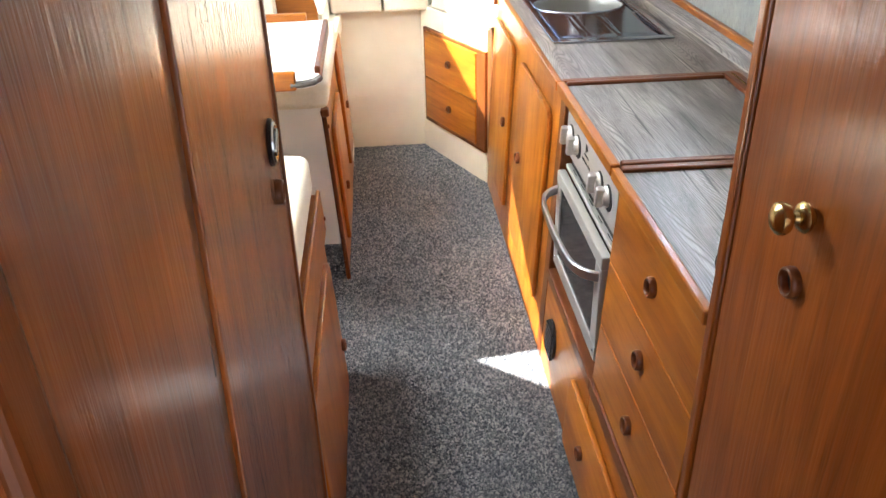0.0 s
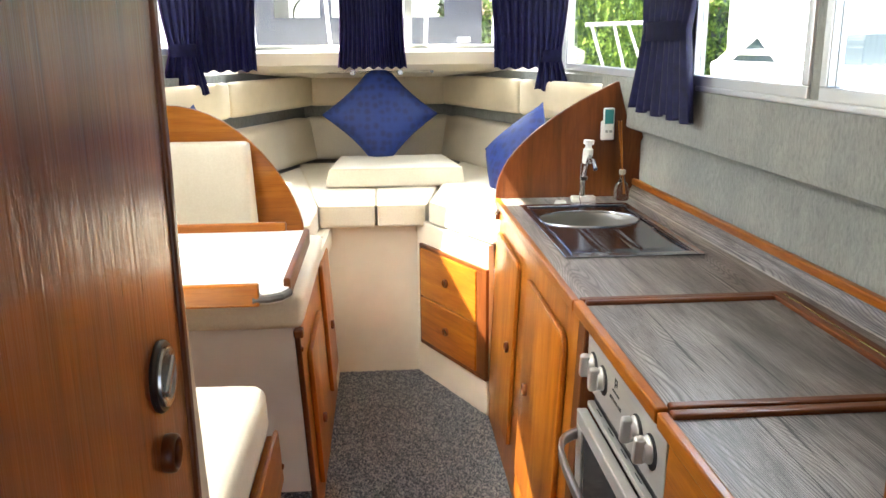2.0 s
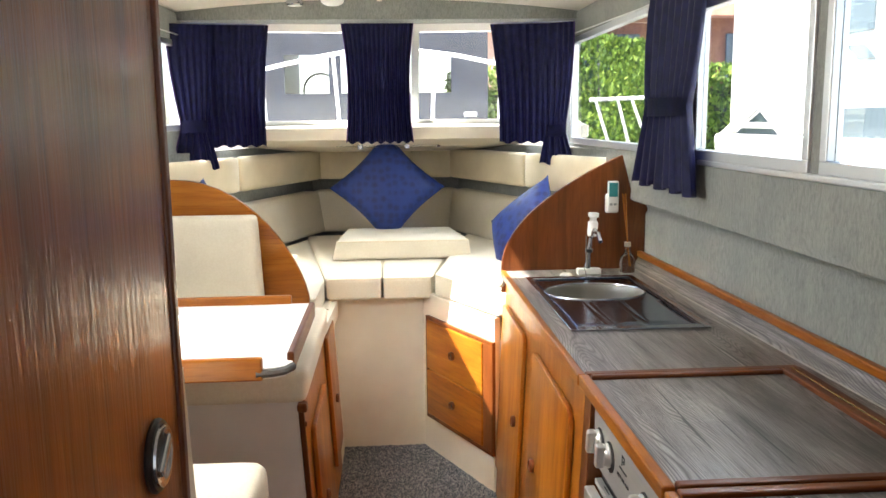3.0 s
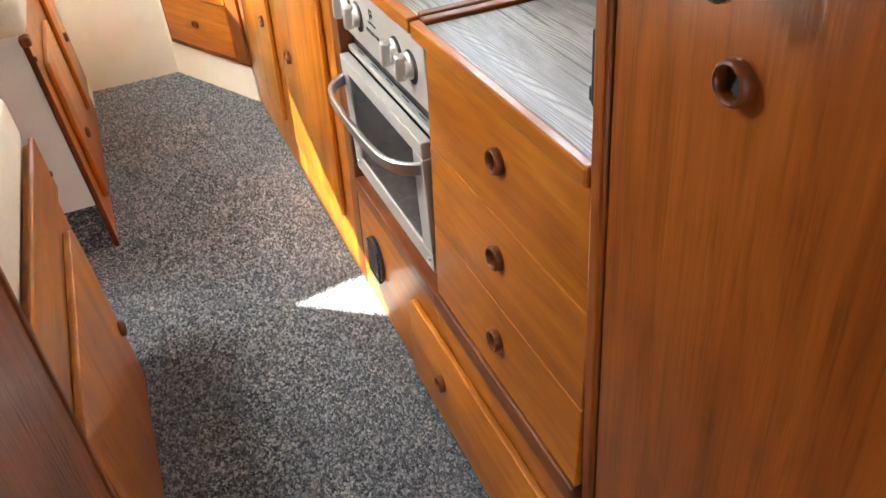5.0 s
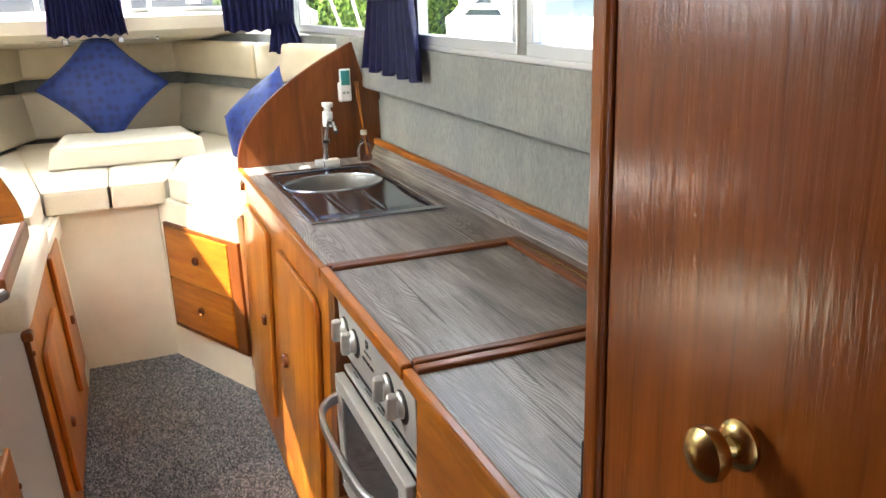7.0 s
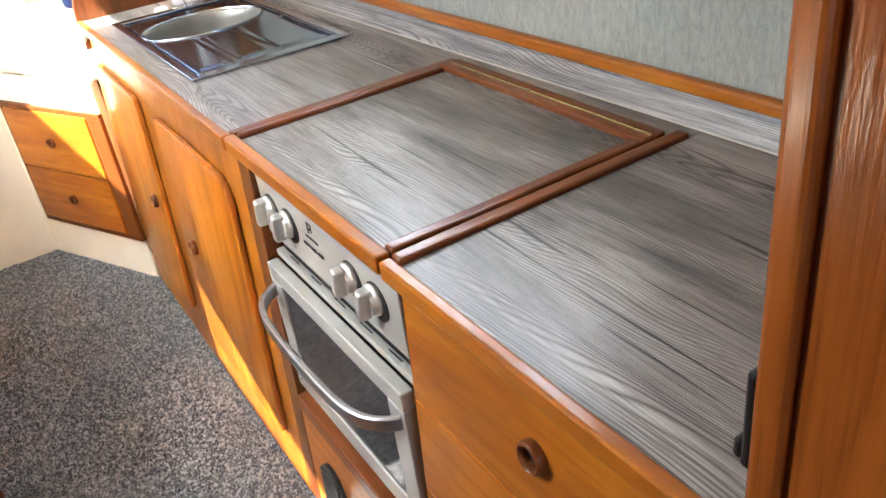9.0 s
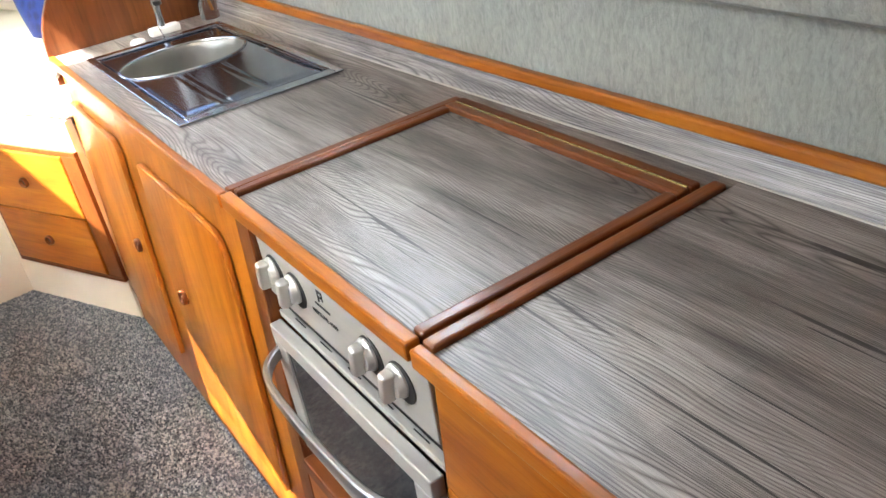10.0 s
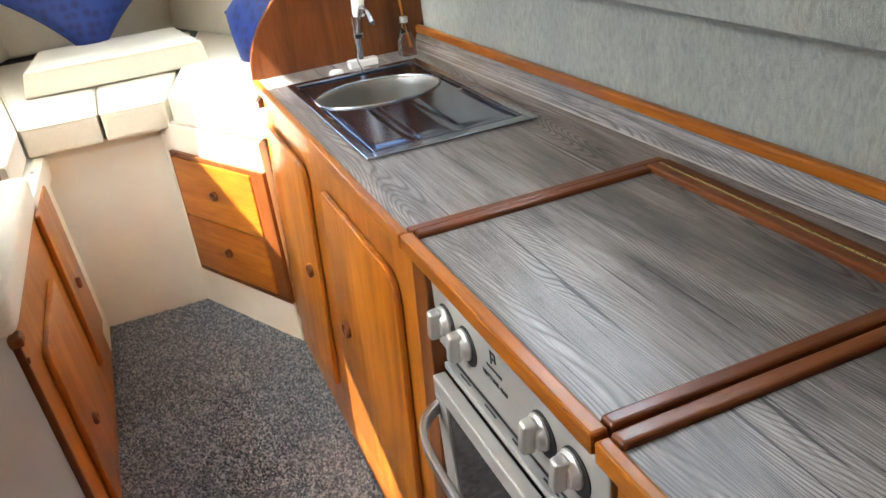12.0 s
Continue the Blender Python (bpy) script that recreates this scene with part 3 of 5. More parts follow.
teak_slant = varnished("teak_slanted_drawers", "x", *TEAK, turn=-math.atan2(DGD.y, DGD.x))
slant_unit = thing("drawer_unit", (DG0 + DGD * 0.3).x, (DG0 + DGD * 0.3).y, 0.155, "pair of varnished teak drawers in a slanted cream front", "drawers")
part("frame", merge(on_slant(0.05, DL + 0.012, 0.155, 0.172, 0.001, 0.016, 0.002), on_slant(0.05, DL + 0.012, 0.592, 0.608, 0.001, 0.016, 0.002),
                    on_slant(DL - 0.055, DL + 0.012, 0.172, 0.592, 0.001, 0.016, 0.002), on_slant(0.05, 0.062, 0.172, 0.592, 0.001, 0.016, 0.002)), trim_v, slant_unit)
for z0, z1 in ((0.174, 0.372), (0.378, 0.590)):
    dr = part("drawer", on_slant(0.064, DL - 0.058, z0, z1, 0.001, 0.020, 0.004), teak_slant, slant_unit)
    p = DG0 + DGD * (DL * 0.5) + DGN * 0.020
    ring_pull(dr, (p.x, p.y, (z0 + z1) / 2), (DGN.x, DGN.y, 0), 0.017)

# seat cushions of the berth
def cushion(name, low, high, label, group=""):
    """A boxed foam cushion with a corded seam round its top."""
    ob = built(name, padded(low, high, 0.012, 10, 0.005), cream_cloth, label, "cushion", group, smooth=True)
    corner = [Vector(p) for p in high]
    mid = sum(corner, Vector()) / 4
    loop = []
    for k in range(4):
        p, before, after = corner[k], corner[k - 1], corner[(k + 1) % 4]
        for d in (before, after):
            q = p + (d - p).normalized() * 0.012
            loop.append(q + (mid - q).normalized() * 0.0035 + Vector((0, 0, -0.0035)))
    part("piping", tube(loop, 0.0030, 6, True), cream_vinyl, ob, smooth=True)
    return ob


cushion("seat_cushion", ([(-0.39, 2.70, 0.68), (-0.155, 2.70, 0.68), (-0.155, 4.05, 0.68), (-0.60, 4.05, 0.68)]),
                             [(-0.39, 2.70, 0.775), (-0.155, 2.70, 0.775), (-0.155, 4.05, 0.775), (-0.60, 4.05, 0.775)], "cream fabric seat cushion on the berth", "berth seat cushions")
cushion("seat_cushion", ([(-0.148, 2.70, 0.68), (0.06, 2.70, 0.68), (0.30, 4.05, 0.68), (-0.148, 4.05, 0.68)]),
                             [(-0.148, 2.70, 0.775), (0.06, 2.70, 0.775), (0.30, 4.05, 0.775), (-0.148, 4.05, 0.775)], "cream fabric seat cushion on the berth", "berth seat cushions")
cushion("seat_cushion", ([(0.07, 2.66, 0.705), (0.285, 2.235, 0.705), (0.84, 2.235, 0.705), (0.34, 3.95, 0.705)]),
                             [(0.07, 2.66, 0.795), (0.285, 2.235, 0.795), (0.84, 2.235, 0.795), (0.34, 3.95, 0.795)], "sunlit cream seat cushion over the slanted drawers", "berth seat cushions")
cushion("seat_cushion", ([(-1.14, 2.32, 0.68), (-0.40, 2.32, 0.68), (-0.395, 2.69, 0.68), (-0.582, 3.9, 0.68)]),
                             [(-1.14, 2.32, 0.775), (-0.40, 2.32, 0.775), (-0.395, 2.69, 0.775), (-0.582, 3.9, 0.775)], "cream fabric seat cushion on the port side of the berth", "berth seat cushions")
cushion("loose_cushion", (flat_quad(-0.392, 0.274, 3.12, 3.62, 0.782)), [(-0.372, 3.13, 0.872), (0.262, 3.12, 0.872), (0.20, 3.60, 0.872), (-0.335, 3.60, 0.872)], "thick square cream cushion lying on the berth")


def scatter_pillow(name, centre, half, thick, turn, label):
    """A square pillow with drawn-out corners, stood on one corner."""
    bm = bmesh.new()
    n = 16
    for side in (-1, 1):
        grid = []
        for i in range(n + 1):
            row = []
            for j in range(n + 1):
                u, w = 2 * i / n - 1, 2 * j / n - 1
                pinch = 1 - 0.10 * (1 - abs(u) ** 2) * abs(w) ** 3 - 0.10 * (1 - abs(w) ** 2) * abs(u) ** 3
                h = thick * ((1 - u * u) * (1 - w * w)) ** 0.42
                wr = 0.006 * noise.noise(Vector((u * 3, w * 3, side))) * (1 - u * u) * (1 - w * w)
                row.append(bm.verts.new((u * half * pinch, w * half * pinch, side * h + wr)))
            grid.append(row)
        for i in range(n):
            for j in range(n):
                bm.faces.new((grid[i][j], grid[i + 1][j], grid[i + 1][j + 1], grid[i][j + 1]))
    bmesh.ops.remove_doubles(bm, verts=bm.verts, dist=1e-4)
    m = Matrix.Translation(centre) @ turn
    bmesh.ops.transform(bm, matrix=m, verts=bm.verts)
    return built(name, bm, royal, label, "pillow", "royal blue scatter pillows", smooth=True)


scatter_pillow("scatter_pillow", (-0.125, 3.60, 1.085), 0.215, 0.085, Euler((radians(76), 0, 0)).to_matrix().to_4x4() @ Euler((0, 0, radians(45))).to_matrix().to_4x4(),
               "royal blue brocade pillow standing on one corner")
scatter_pillow("scatter_pillow", (0.50, 2.95, 0.925), 0.20, 0.08, Euler((radians(66), 0, radians(-62))).to_matrix().to_4x4() @ Euler((0, 0, radians(40))).to_matrix().to_4x4(),
               "royal blue pillow leaning against the side cushion")
scatter_pillow("scatter_pillow", (-0.93, 2.85, 0.95), 0.20, 0.08, Euler((radians(70), 0, radians(58))).to_matrix().to_4x4() @ Euler((0, 0, radians(20))).to_matrix().to_4x4(),
               "dark blue pillow in the port corner of the berth")


# ---- curtains ----
def curtain(name, a, b, z_top, z_bot, depth, label, tie=None, folds=9, flare=0.0, lean=0.0, gather=0.0, drift=0.0, edges=(True, True)):
    """Pleated cloth hung from plan point a to b; tie = (height, share of width kept, which side it is drawn to)."""
    a, b = Vector(a), Vector(b)
    d = (b - a).normalized()
    nrm = Vector((d.y, -d.x))
    width = (b - a).length
    nu, nv = folds * 8, 26
    bm = bmesh.new()
    layers = []
    for off in (0.0, 0.004):
        grid = []
        for j in range(nv + 1):
            v = j / nv
            z = z_top + (z_bot - z_top) * v
            row = []
            for i in range(nu + 1):
                u = i / nu
                uu = 0.5 + (u - 0.5) * (1 - gather * 0.55 * (1 - abs(2 * v - 1) ** 2) + flare * v)
                if tie:
                    tv, keep, side = tie
                    k = max(0.0, 1 - abs(v - tv) / (tv if v < tv else (1 - tv) * 1.7))
                    k = k ** 1.5
                    uu = (1 - k) * uu + k * (side + (uu - side) * keep)
                uu += drift * v
                ph = folds * 2 * math.pi * u + 1.4 * math.sin(5 * u + 2) + 0.5 * noise.noise(Vector((u * 4, v * 2, width)))
                amp = depth * (0.55 + 0.45 * v) * (0.75 + 0.5 * noise.noise(Vector((u * 6, v * 1.5, 3.1))))
                if v < 0.04:
                    amp *= 0.8
                p = a + d * (uu * width) + nrm * (amp * math.sin(ph) + off + lean * v)
                row.append(bm.verts.new((p.x, p.y, z + 0.006 * math.sin(ph * 0.5) * v)))
            grid.append(row)
        for j in range(nv):
            for i in range(nu):
                bm.faces.new((grid[j][i], grid[j][i + 1], grid[j + 1][i + 1], grid[j + 1][i]))
        layers.append(grid)
    f, g = layers
    for j in range(nv):
        for i in (0, nu):
            bm.faces.new((f[j][i], f[j + 1][i], g[j + 1][i], g[j][i]))
    for i in range(nu):
        for j in (0, nv):
            bm.faces.new((f[j][i], f[j][i + 1], g[j][i + 1], g[j][i]))
    ob = thing(name, a.x, a.y, z_bot, label, "curtain", "navy curtains")
    cloth_part = part("cloth", bm, navy, ob, smooth=True, angle=80)
    cloth_part.data.materials.append(navy_lining)
    for k in range(2 * nu * nv):
        if (edges[0] and k % nu < 2) or (edges[1] and k % nu >= nu - 2):
            cloth_part.data.polygons[k].material_index = 1
    if tie:
        tv, keep, side = tie
        z = z_top + (z_bot - z_top) * tv
        c = a + d * (width * (side + (0.5 - side) * keep + drift * tv))
        hw = width * keep * 0.52 + 0.01
        ring = [(c.x + d.x * hw * math.cos(t) + nrm.x * (depth * 2.0) * math.sin(t), c.y + d.y * hw * math.cos(t) + nrm.y * (depth * 2.0) * math.sin(t), 0) for t in (2 * math.pi * k / 20 for k in range(20))]
        band = bmesh.new()
        lo = [band.verts.new((x + nrm.x * lean * tv, y + nrm.y * lean * tv, z - 0.028)) for x, y, _ in ring]
        hi = [band.verts.new((x + nrm.x * lean * tv, y + nrm.y * lean * tv, z + 0.028)) for x, y, _ in ring]
        for k in range(20):
            band.faces.new((lo[k], lo[(k + 1) % 20], hi[(k + 1) % 20], hi[k]))
        bmesh.ops.solidify(band, geom=band.faces[:], thickness=0.003)
        part("tie_back", band, navy, ob, smooth=True)
    return ob


curtain("curtain", (-0.335, 3.36), (0.025, 3.36), 1.93, 1.325, 0.013, "navy pleated curtain gathered in the middle of the windscreen", None, 15, -0.05, -0.10, 0.22)
curtain("curtain", (0.385, 3.29), (0.80, 3.24), 1.885, 1.32, 0.014, "navy pleated curtain in the starboard corner of the windscreen", None, 11, -0.22, -0.05, 0.1, edges=(False, False))
curtain("curtain", (-1.08, 3.24), (-0.665, 3.29), 1.885, 1.32, 0.014, "navy pleated curtain in the port corner of the windscreen", None, 11, -0.16, -0.05, 0.1, edges=(False, False))
curtain("curtain", (0.745, 1.95), (0.745, 1.495), 1.815, 1.215, 0.018, "navy curtain tied back beside the sliding window", (0.58, 0.68, 0.45), 8, 0.33, drift=-0.17, edges=(False, False))
curtain("curtain", (0.615, 3.13), (0.745, 3.05), 1.87, 1.225, 0.012, "narrow navy curtain tied back in the windscreen corner", (0.76, 0.5, 0.35), 5, 0.30, edges=(False, True))
curtain("curtain", (-1.085, 3.05), (-0.905, 3.13), 1.87, 1.225, 0.012, "narrow navy curtain tied back in the port windscreen corner", (0.70, 0.5, 0.55), 6, 0.25, edges=(True, False))


# ---- side windows ----
def side_window(name, x, hole, label, deep=0.058, pane_at=0.022):
    y0, y1, z0, z1 = hole
    w = thing(name, x, (y0 + y1) / 2, z0, label, "window", "cabin side windows", "structure")
    f = 0.028
    for piece in (box(x - 0.008, x + deep, y0, y1, z0, z0 + f, 0.003), box(x - 0.008, x + deep, y0, y1, z1 - f, z1, 0.003),
                  box(x - 0.008, x + deep, y0, y0 + f, z0 + f, z1 - f, 0.003), box(x - 0.008, x + deep, y1 - f, y1, z0 + f, z1 - f, 0.003)):
        part("window_frame", piece, aluminium, w)
    p = part("pane", box(x + pane_at, x + pane_at + 0.005, y0 + f, y1 - f, z0 + f, z1 - f), clear_glass, w)
    p.visible_shadow = False
    return w


for k, hole in enumerate(STAR_WIN):
    side_window("window_%d" % (k + 2), SIDE, hole, "cabin side window in a white metal frame", 0.028, 0.010)
for k, hole in enumerate(PORT_WIN):
    side_window("window_%d" % (k + 5), port(SIDE) - 0.05, hole, "assumed port cabin side window in a white metal frame")

# ---- galley ----
FX, TOP, LEAN = 0.275, 0.88, 0.048      # cabinet face at the floor, worktop height, lean of the face


def leant(bm, rate):
    for v in bm.verts:
        v.co.x += rate * v.co.z
    return bm


def face(y0, y1, z0, z1, d0, d1, bevel=0.0):
    """A block on the galley's front, which leans outboard: d out into the aisle."""
    return leant(box(FX - d1, FX - d0, y0, y1, z0, z1, bevel), LEAN)


def cut_corner_door(y0, y1, z0, z1, cut, x0, x1, rate=LEAN):
    """A door with its corners taken off: cut = near top, far top, near foot, far foot."""
    pts = []
    for cy, cz, sy, sz, r in ((y0, z0, 1, 1, cut[2]), (y1, z0, -1, 1, cut[3]), (y1, z1, -1, -1, cut[1]), (y0, z1, 1, -1, cut[0])):
        arc = [(cy + sy * r * (1 - math.cos(a)), cz + sz * r * (1 - math.sin(a))) for a in (math.pi / 2 * k / 4 for k in range(5))]
        if (sy, sz) not in ((1, 1), (-1, -1)):
            arc = arc[::-1]
        pts += arc
    return leant(prism(pts, "x", x0, x1, 0.004), rate)


def on_face(z, d=0.0):
    return FX + LEAN * z - d


cab = thing("galley_cabinet", 0.55, 1.62, 0.0, "varnished teak sink cupboard with two doors", "cabinet", "galley units")
part("body", merge(face(1.012, 2.255, 0.0, 0.855, -0.02, 0.0, 0.002), box(FX + 0.065, 0.83, 1.012, 1.03, 0.0, 0.855), box(FX + 0.065, 0.83, 2.235, 2.255, 0.0, 0.855)), teak_v, cab)
for y0, y1, kn, cut in ((1.745, 2.20, 1.82, (0.035, 0.012, 0.006, 0.006)), (1.085, 1.575, 1.475, (0.05, 0.012, 0.006, 0.006))):
    d = part("door", cut_corner_door(y0, y1, 0.14, 0.765, cut, FX - 0.016, FX - 0.001), teak_v, cab, smooth=True)
    ring_pull(d, (on_face(0.46, 0.016), kn, 0.46), (-1, 0, 0.05), 0.0185)

oven_unit = thing("cooker_housing", 0.55, 0.72, 0.0, "varnished teak housing round the cooker", "cabinet", "galley units")
part("post", face(0.955, 1.011, 0.0, 0.855, -0.3, 0.001, 0.002), trim_v, oven_unit)
part("shelf", face(0.431, 0.954, 0.295, 0.328, -0.5, 0.005, 0.004), trim_h, oven_unit)
part("lower_front", face(0.431, 0.954, 0.0, 0.294, -0.02, 0.0, 0.002), teak_h, oven_unit)
# dark sheet closing the recess, its colour standing for the shade inside
part("dark_back", box(0.80, 0.82, 0.431, 0.954, 0.346, 0.85), dark_inside, oven_unit)
vent = part("vent", merge(*[face(0.79, 0.868, 0.112 + i * 0.014, 0.119 + i * 0.014, 0.004, 0.014, 0.001) for i in range(7)],
                          leant(prism([(0.83 + 0.055 * math.cos(a), 0.16 + 0.062 * math.sin(a)) for a in (2 * math.pi * k / 24 for k in range(24))], "x", FX - 0.009, FX - 0.001), LEAN)),
            black_plastic, oven_unit, "black plastic oval vent grille")

drawers = thing("drawer_unit", 0.55, 0.17, 0.0, "varnished teak unit with three deep drawers and a locker below", "drawers", "galley units")
part("body", merge(face(-0.094, 0.43, 0.0, 0.294, -0.02, 0.0, 0.002), box(FX + 0.065, 0.83, -0.094, -0.08, 0.0, 0.855), box(FX + 0.065, 0.83, 0.415, 0.43, 0.32, 0.855)), teak_h, drawers)
part("rail", face(-0.094, 0.43, 0.295, 0.334, -0.02, 0.006, 0.005), trim_h, drawers)
for (z0, z1), kz in zip(((0.338, 0.495), (0.498, 0.660), (0.663, 0.852)), (0.425, 0.592, 0.760)):
    d = part("drawer", face(-0.093, 0.429, z0, z1, -0.018, 0.0, 0.002), teak_h, drawers)
    ring_pull(d, (on_face(kz), 0.163, kz), (-1, 0, 0.05), 0.020)
low = part("door", cut_corner_door(-0.085, 0.565, 0.02, 0.235, (0.02, 0.02, 0.02, 0.02), FX - 0.016, FX - 0.001), teak_h, drawers, smooth=True)
ring_pull(low, (on_face(0.135, 0.016), 0.387, 0.135), (-1, 0, 0.05), 0.0185)

# worktops
WX0, WXB = 0.302, 0.80


sink_top = thing("worktop", 0.55, 1.6, TOP - 0.025, "grey oak-effect worktop holding the sink", "worktop", "galley worktops")
SX0, SX1, SY0, SY1 = 0.362, 0.745, 1.37, 2.10
part("surface", merge(box(WX0 + 0.012, SX0 + 0.015, 1.012, 2.26, TOP - 0.025, TOP - 0.003), box(SX1 - 0.015, 0.835, 1.012, 2.26, TOP - 0.025, TOP - 0.003),
                      box(SX0 + 0.015, SX1 - 0.015, 1.012, SY0 + 0.015, TOP - 0.025, TOP - 0.003), box(SX0 + 0.015, SX1 - 0.015, SY1 - 0.015, 2.26, TOP - 0.025, TOP - 0.003)), oak, sink_top)
part("front_edge", box(WX0 - 0.006, WX0 + 0.0125, 1.006, 2.26, TOP - 0.027, TOP + 0.001, 0.004, 2), teak_h, sink_top, "varnished hardwood nosing")
part("end_edge", box(WX0 + 0.013, 0.795, 1.0005, 1.0215, TOP - 0.03, TOP + 0.003, 0.003), trim_x, sink_top)

hatch = thing("hinged_worktop", 0.55, 0.72, TOP - 0.025, "lift-up grey oak-effect lid over the cooker, edged in hardwood", "worktop", "galley worktops")
part("panel", box(WX0 + 0.0162, 0.7495, 0.468, 0.978, TOP - 0.022, TOP - 0.004), oak, hatch)
part("front_edge", box(WX0 - 0.006, WX0 + 0.016, 0.446, 0.998, TOP - 0.024, TOP + 0.004, 0.004, 2), teak_h, hatch)
part("back_edge", box(0.750, 0.7725, 0.446, 0.998, TOP - 0.024, TOP + 0.006, 0.005, 3), trim_h, hatch)
part("back_rail", box(0.7755, 0.796, 0.446, 0.998, TOP - 0.024, TOP + 0.006, 0.004, 3), trim_h, hatch)
part("piano_hinge", merge(*[tube([(0.774, 0.452 + 0.018 * k, TOP + 0.0045), (0.774, 0.4685 + 0.018 * k, TOP + 0.0045)], 0.0022, 8) for k in range(30)]), brass, hatch, "thin brass piano hinge", True)["kind"] = "stuff"
part("side_edge", box(WX0 + 0.019, 0.7495, 0.978, 0.998, TOP - 0.024, TOP + 0.005, 0.005, 3), trim_x, hatch)
part("side_edge", box(WX0 + 0.019, 0.7495, 0.446, 0.468, TOP - 0.024, TOP + 0.005, 0.005, 3), trim_x, hatch)

aft_top = thing("worktop", 0.55, 0.17, TOP - 0.025, "grey oak-effect worktop over the drawers", "worktop", "galley worktops")
part("surface", box(WX0 + 0.012, 0.866, -0.094, 0.416, TOP - 0.025, TOP - 0.003), oak, aft_top)
part("front_edge", box(WX0 - 0.006, WX0 + 0.0125, -0.094, 0.440, TOP - 0.027, TOP + 0.001, 0.004, 2), teak_h, aft_top, "varnished hardwood nosing")
part("end_edge", box(WX0 + 0.0125, 0.815, 0.4165, 0.440, TOP - 0.028, TOP + 0.005, 0.005, 3), trim_x, aft_top)
strip = built("worktop_strip", merge(box(0.797, 0.858, 0.441, 1.0115, TOP - 0.025, TOP - 0.003), box(0.8155, 0.866, 0.4165, 0.4405, TOP - 0.025, TOP - 0.003)), oak, "grey oak-effect strip behind the cooker lid", "worktop", "galley worktops")

splash = thing("splashback", 0.85, 1.08, TOP, "grey oak-effect upstand topped with varnished timber", "upstand")
part("upstand", taper(prism([(0.853, TOP - 0.003), (0.882, TOP - 0.003), (0.884, TOP + 0.040), (0.872, TOP + 0.040)], "y", -0.094, 2.26)), oak, splash)
part("sealant", taper(tube([(0.8525, -0.09 + 0.235 * k, TOP - 0.002) for k in range(11)], 0.0018, 6)), sealant, splash, "pale sealant bead", True)
part("capping", taper(box(0.866, 0.886, -0.094, 2.26, TOP + 0.0405, TOP + 0.064, 0.006, 3)), teak_h, splash, "varnished teak capping")

# arched ends of the galley and the dinette
def arch_points(inner, outer, low, high, rise):
    pts = []
    for i in range(15):
        t = math.pi / 2 * i / 14
        pts.append((outer + (inner - outer) * math.cos(t), low + (high - low) * rise(1 - math.cos(t))))
    return pts


built("bulkhead_starboard", prism([(0.300, 0.70), *arch_points(0.300, 0.745, 0.885, 1.300, lambda u: u ** 0.49), (0.75, 1.300), (0.79, 1.15), (0.875, 1.12), (0.875, 0.70)], "y", 2.262, 2.286, 0.003), shaded_mahogany,
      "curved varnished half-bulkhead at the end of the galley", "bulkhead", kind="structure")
built("bulkhead_port", prism([(-0.415, 0.70), *arch_points(-0.415, -0.88, 0.79, 1.235, lambda u: (1 - (1 - u) ** 2) ** 0.7), (-1.16, 1.24), (-1.16, 0.70)], "y", 2.262, 2.286, 0.003), teak_x,
      "curved varnished half-bulkhead behind the dinette", "bulkhead", kind="structure")

# ---- port side: seats, lockers, table ----
LX, LL = -0.335, -0.05


def lface(*a):
    return leant(box(*a), LL)


lock = thing("locker", -0.7, 2.1, 0.0, "cream and teak locker under the dinette seat with two shaped doors", "cabinet", "port lockers")
part("end_panel", leant(prism([(-1.16, 0.15), (LX - 0.012, 0.15), (LX - 0.012, 0.664), (-1.16, 0.664)], "y", 1.50, 1.52), LL * 0.9), white_paint, lock, "white painted end panel")
part("body", lface(LX - 0.012, LX, 1.505, 2.56, 0.0, 0.650, 0.002), teak_v, lock)
part("edge", lface(LX - 0.010, LX + 0.006, 1.49, 1.5045, 0.0, 0.650, 0.004), trim_v, lock)
part("lip", lface(LX - 0.012, LX + 0.016, 1.484, 1.520, 0.636, 0.662, 0.006), trim_v, lock, "dark rounded lip under the cushion")
part("screw_cap", lathe([(0.0, 0.0), (0.008, 0.0), (0.006, 0.005), (0.0, 0.0055)], (LX + LL * 0.60 + 0.006, 1.497, 0.600), (1, 0, 0), 12), trim_v, lock)
part("plinth", box(-1.16, LX - 0.013, 1.505, 1.53, 0.0, 0.149), carpet, lock, "carpeted plinth")
part("return_panel", lface(LX - 0.012, LX, 2.561, 2.754, 0.0, 0.68, 0.002), gelcoat, lock, "cream moulded end")
part("seat_board", box(-1.16, LX - 0.050, 1.521, 2.26, 0.63, 0.664), white_paint, lock)
for y0, y1, z0, z1, ky, kz, cut in ((1.64, 2.05, 0.09, 0.535, 1.775, 0.255, (0.03, 0.012, 0.012, 0.012)), (2.23, 2.54, 0.14, 0.645, 2.36, 0.37, (0.012, 0.03, 0.012, 0.012))):
    d = part("door", cut_corner_door(y0, y1, z0, z1, cut, LX + 0.001, LX + 0.017, LL), teak_v, lock, smooth=True)
    ring_pull(d, (LX + LL * kz + 0.017, ky, kz), (1, 0, 0.05), 0.0165)
built("seat_cushion", padded(flat_quad(-1.14, -0.350, 1.475, 2.25, 0.665), flat_quad(-1.14, -0.345, 1.48, 2.25, 0.765), 0.025, 14, 0.004), cream_cloth,
      "cream fabric mattress cushion on the dinette seat", "cushion", "dinette cushions", smooth=True)
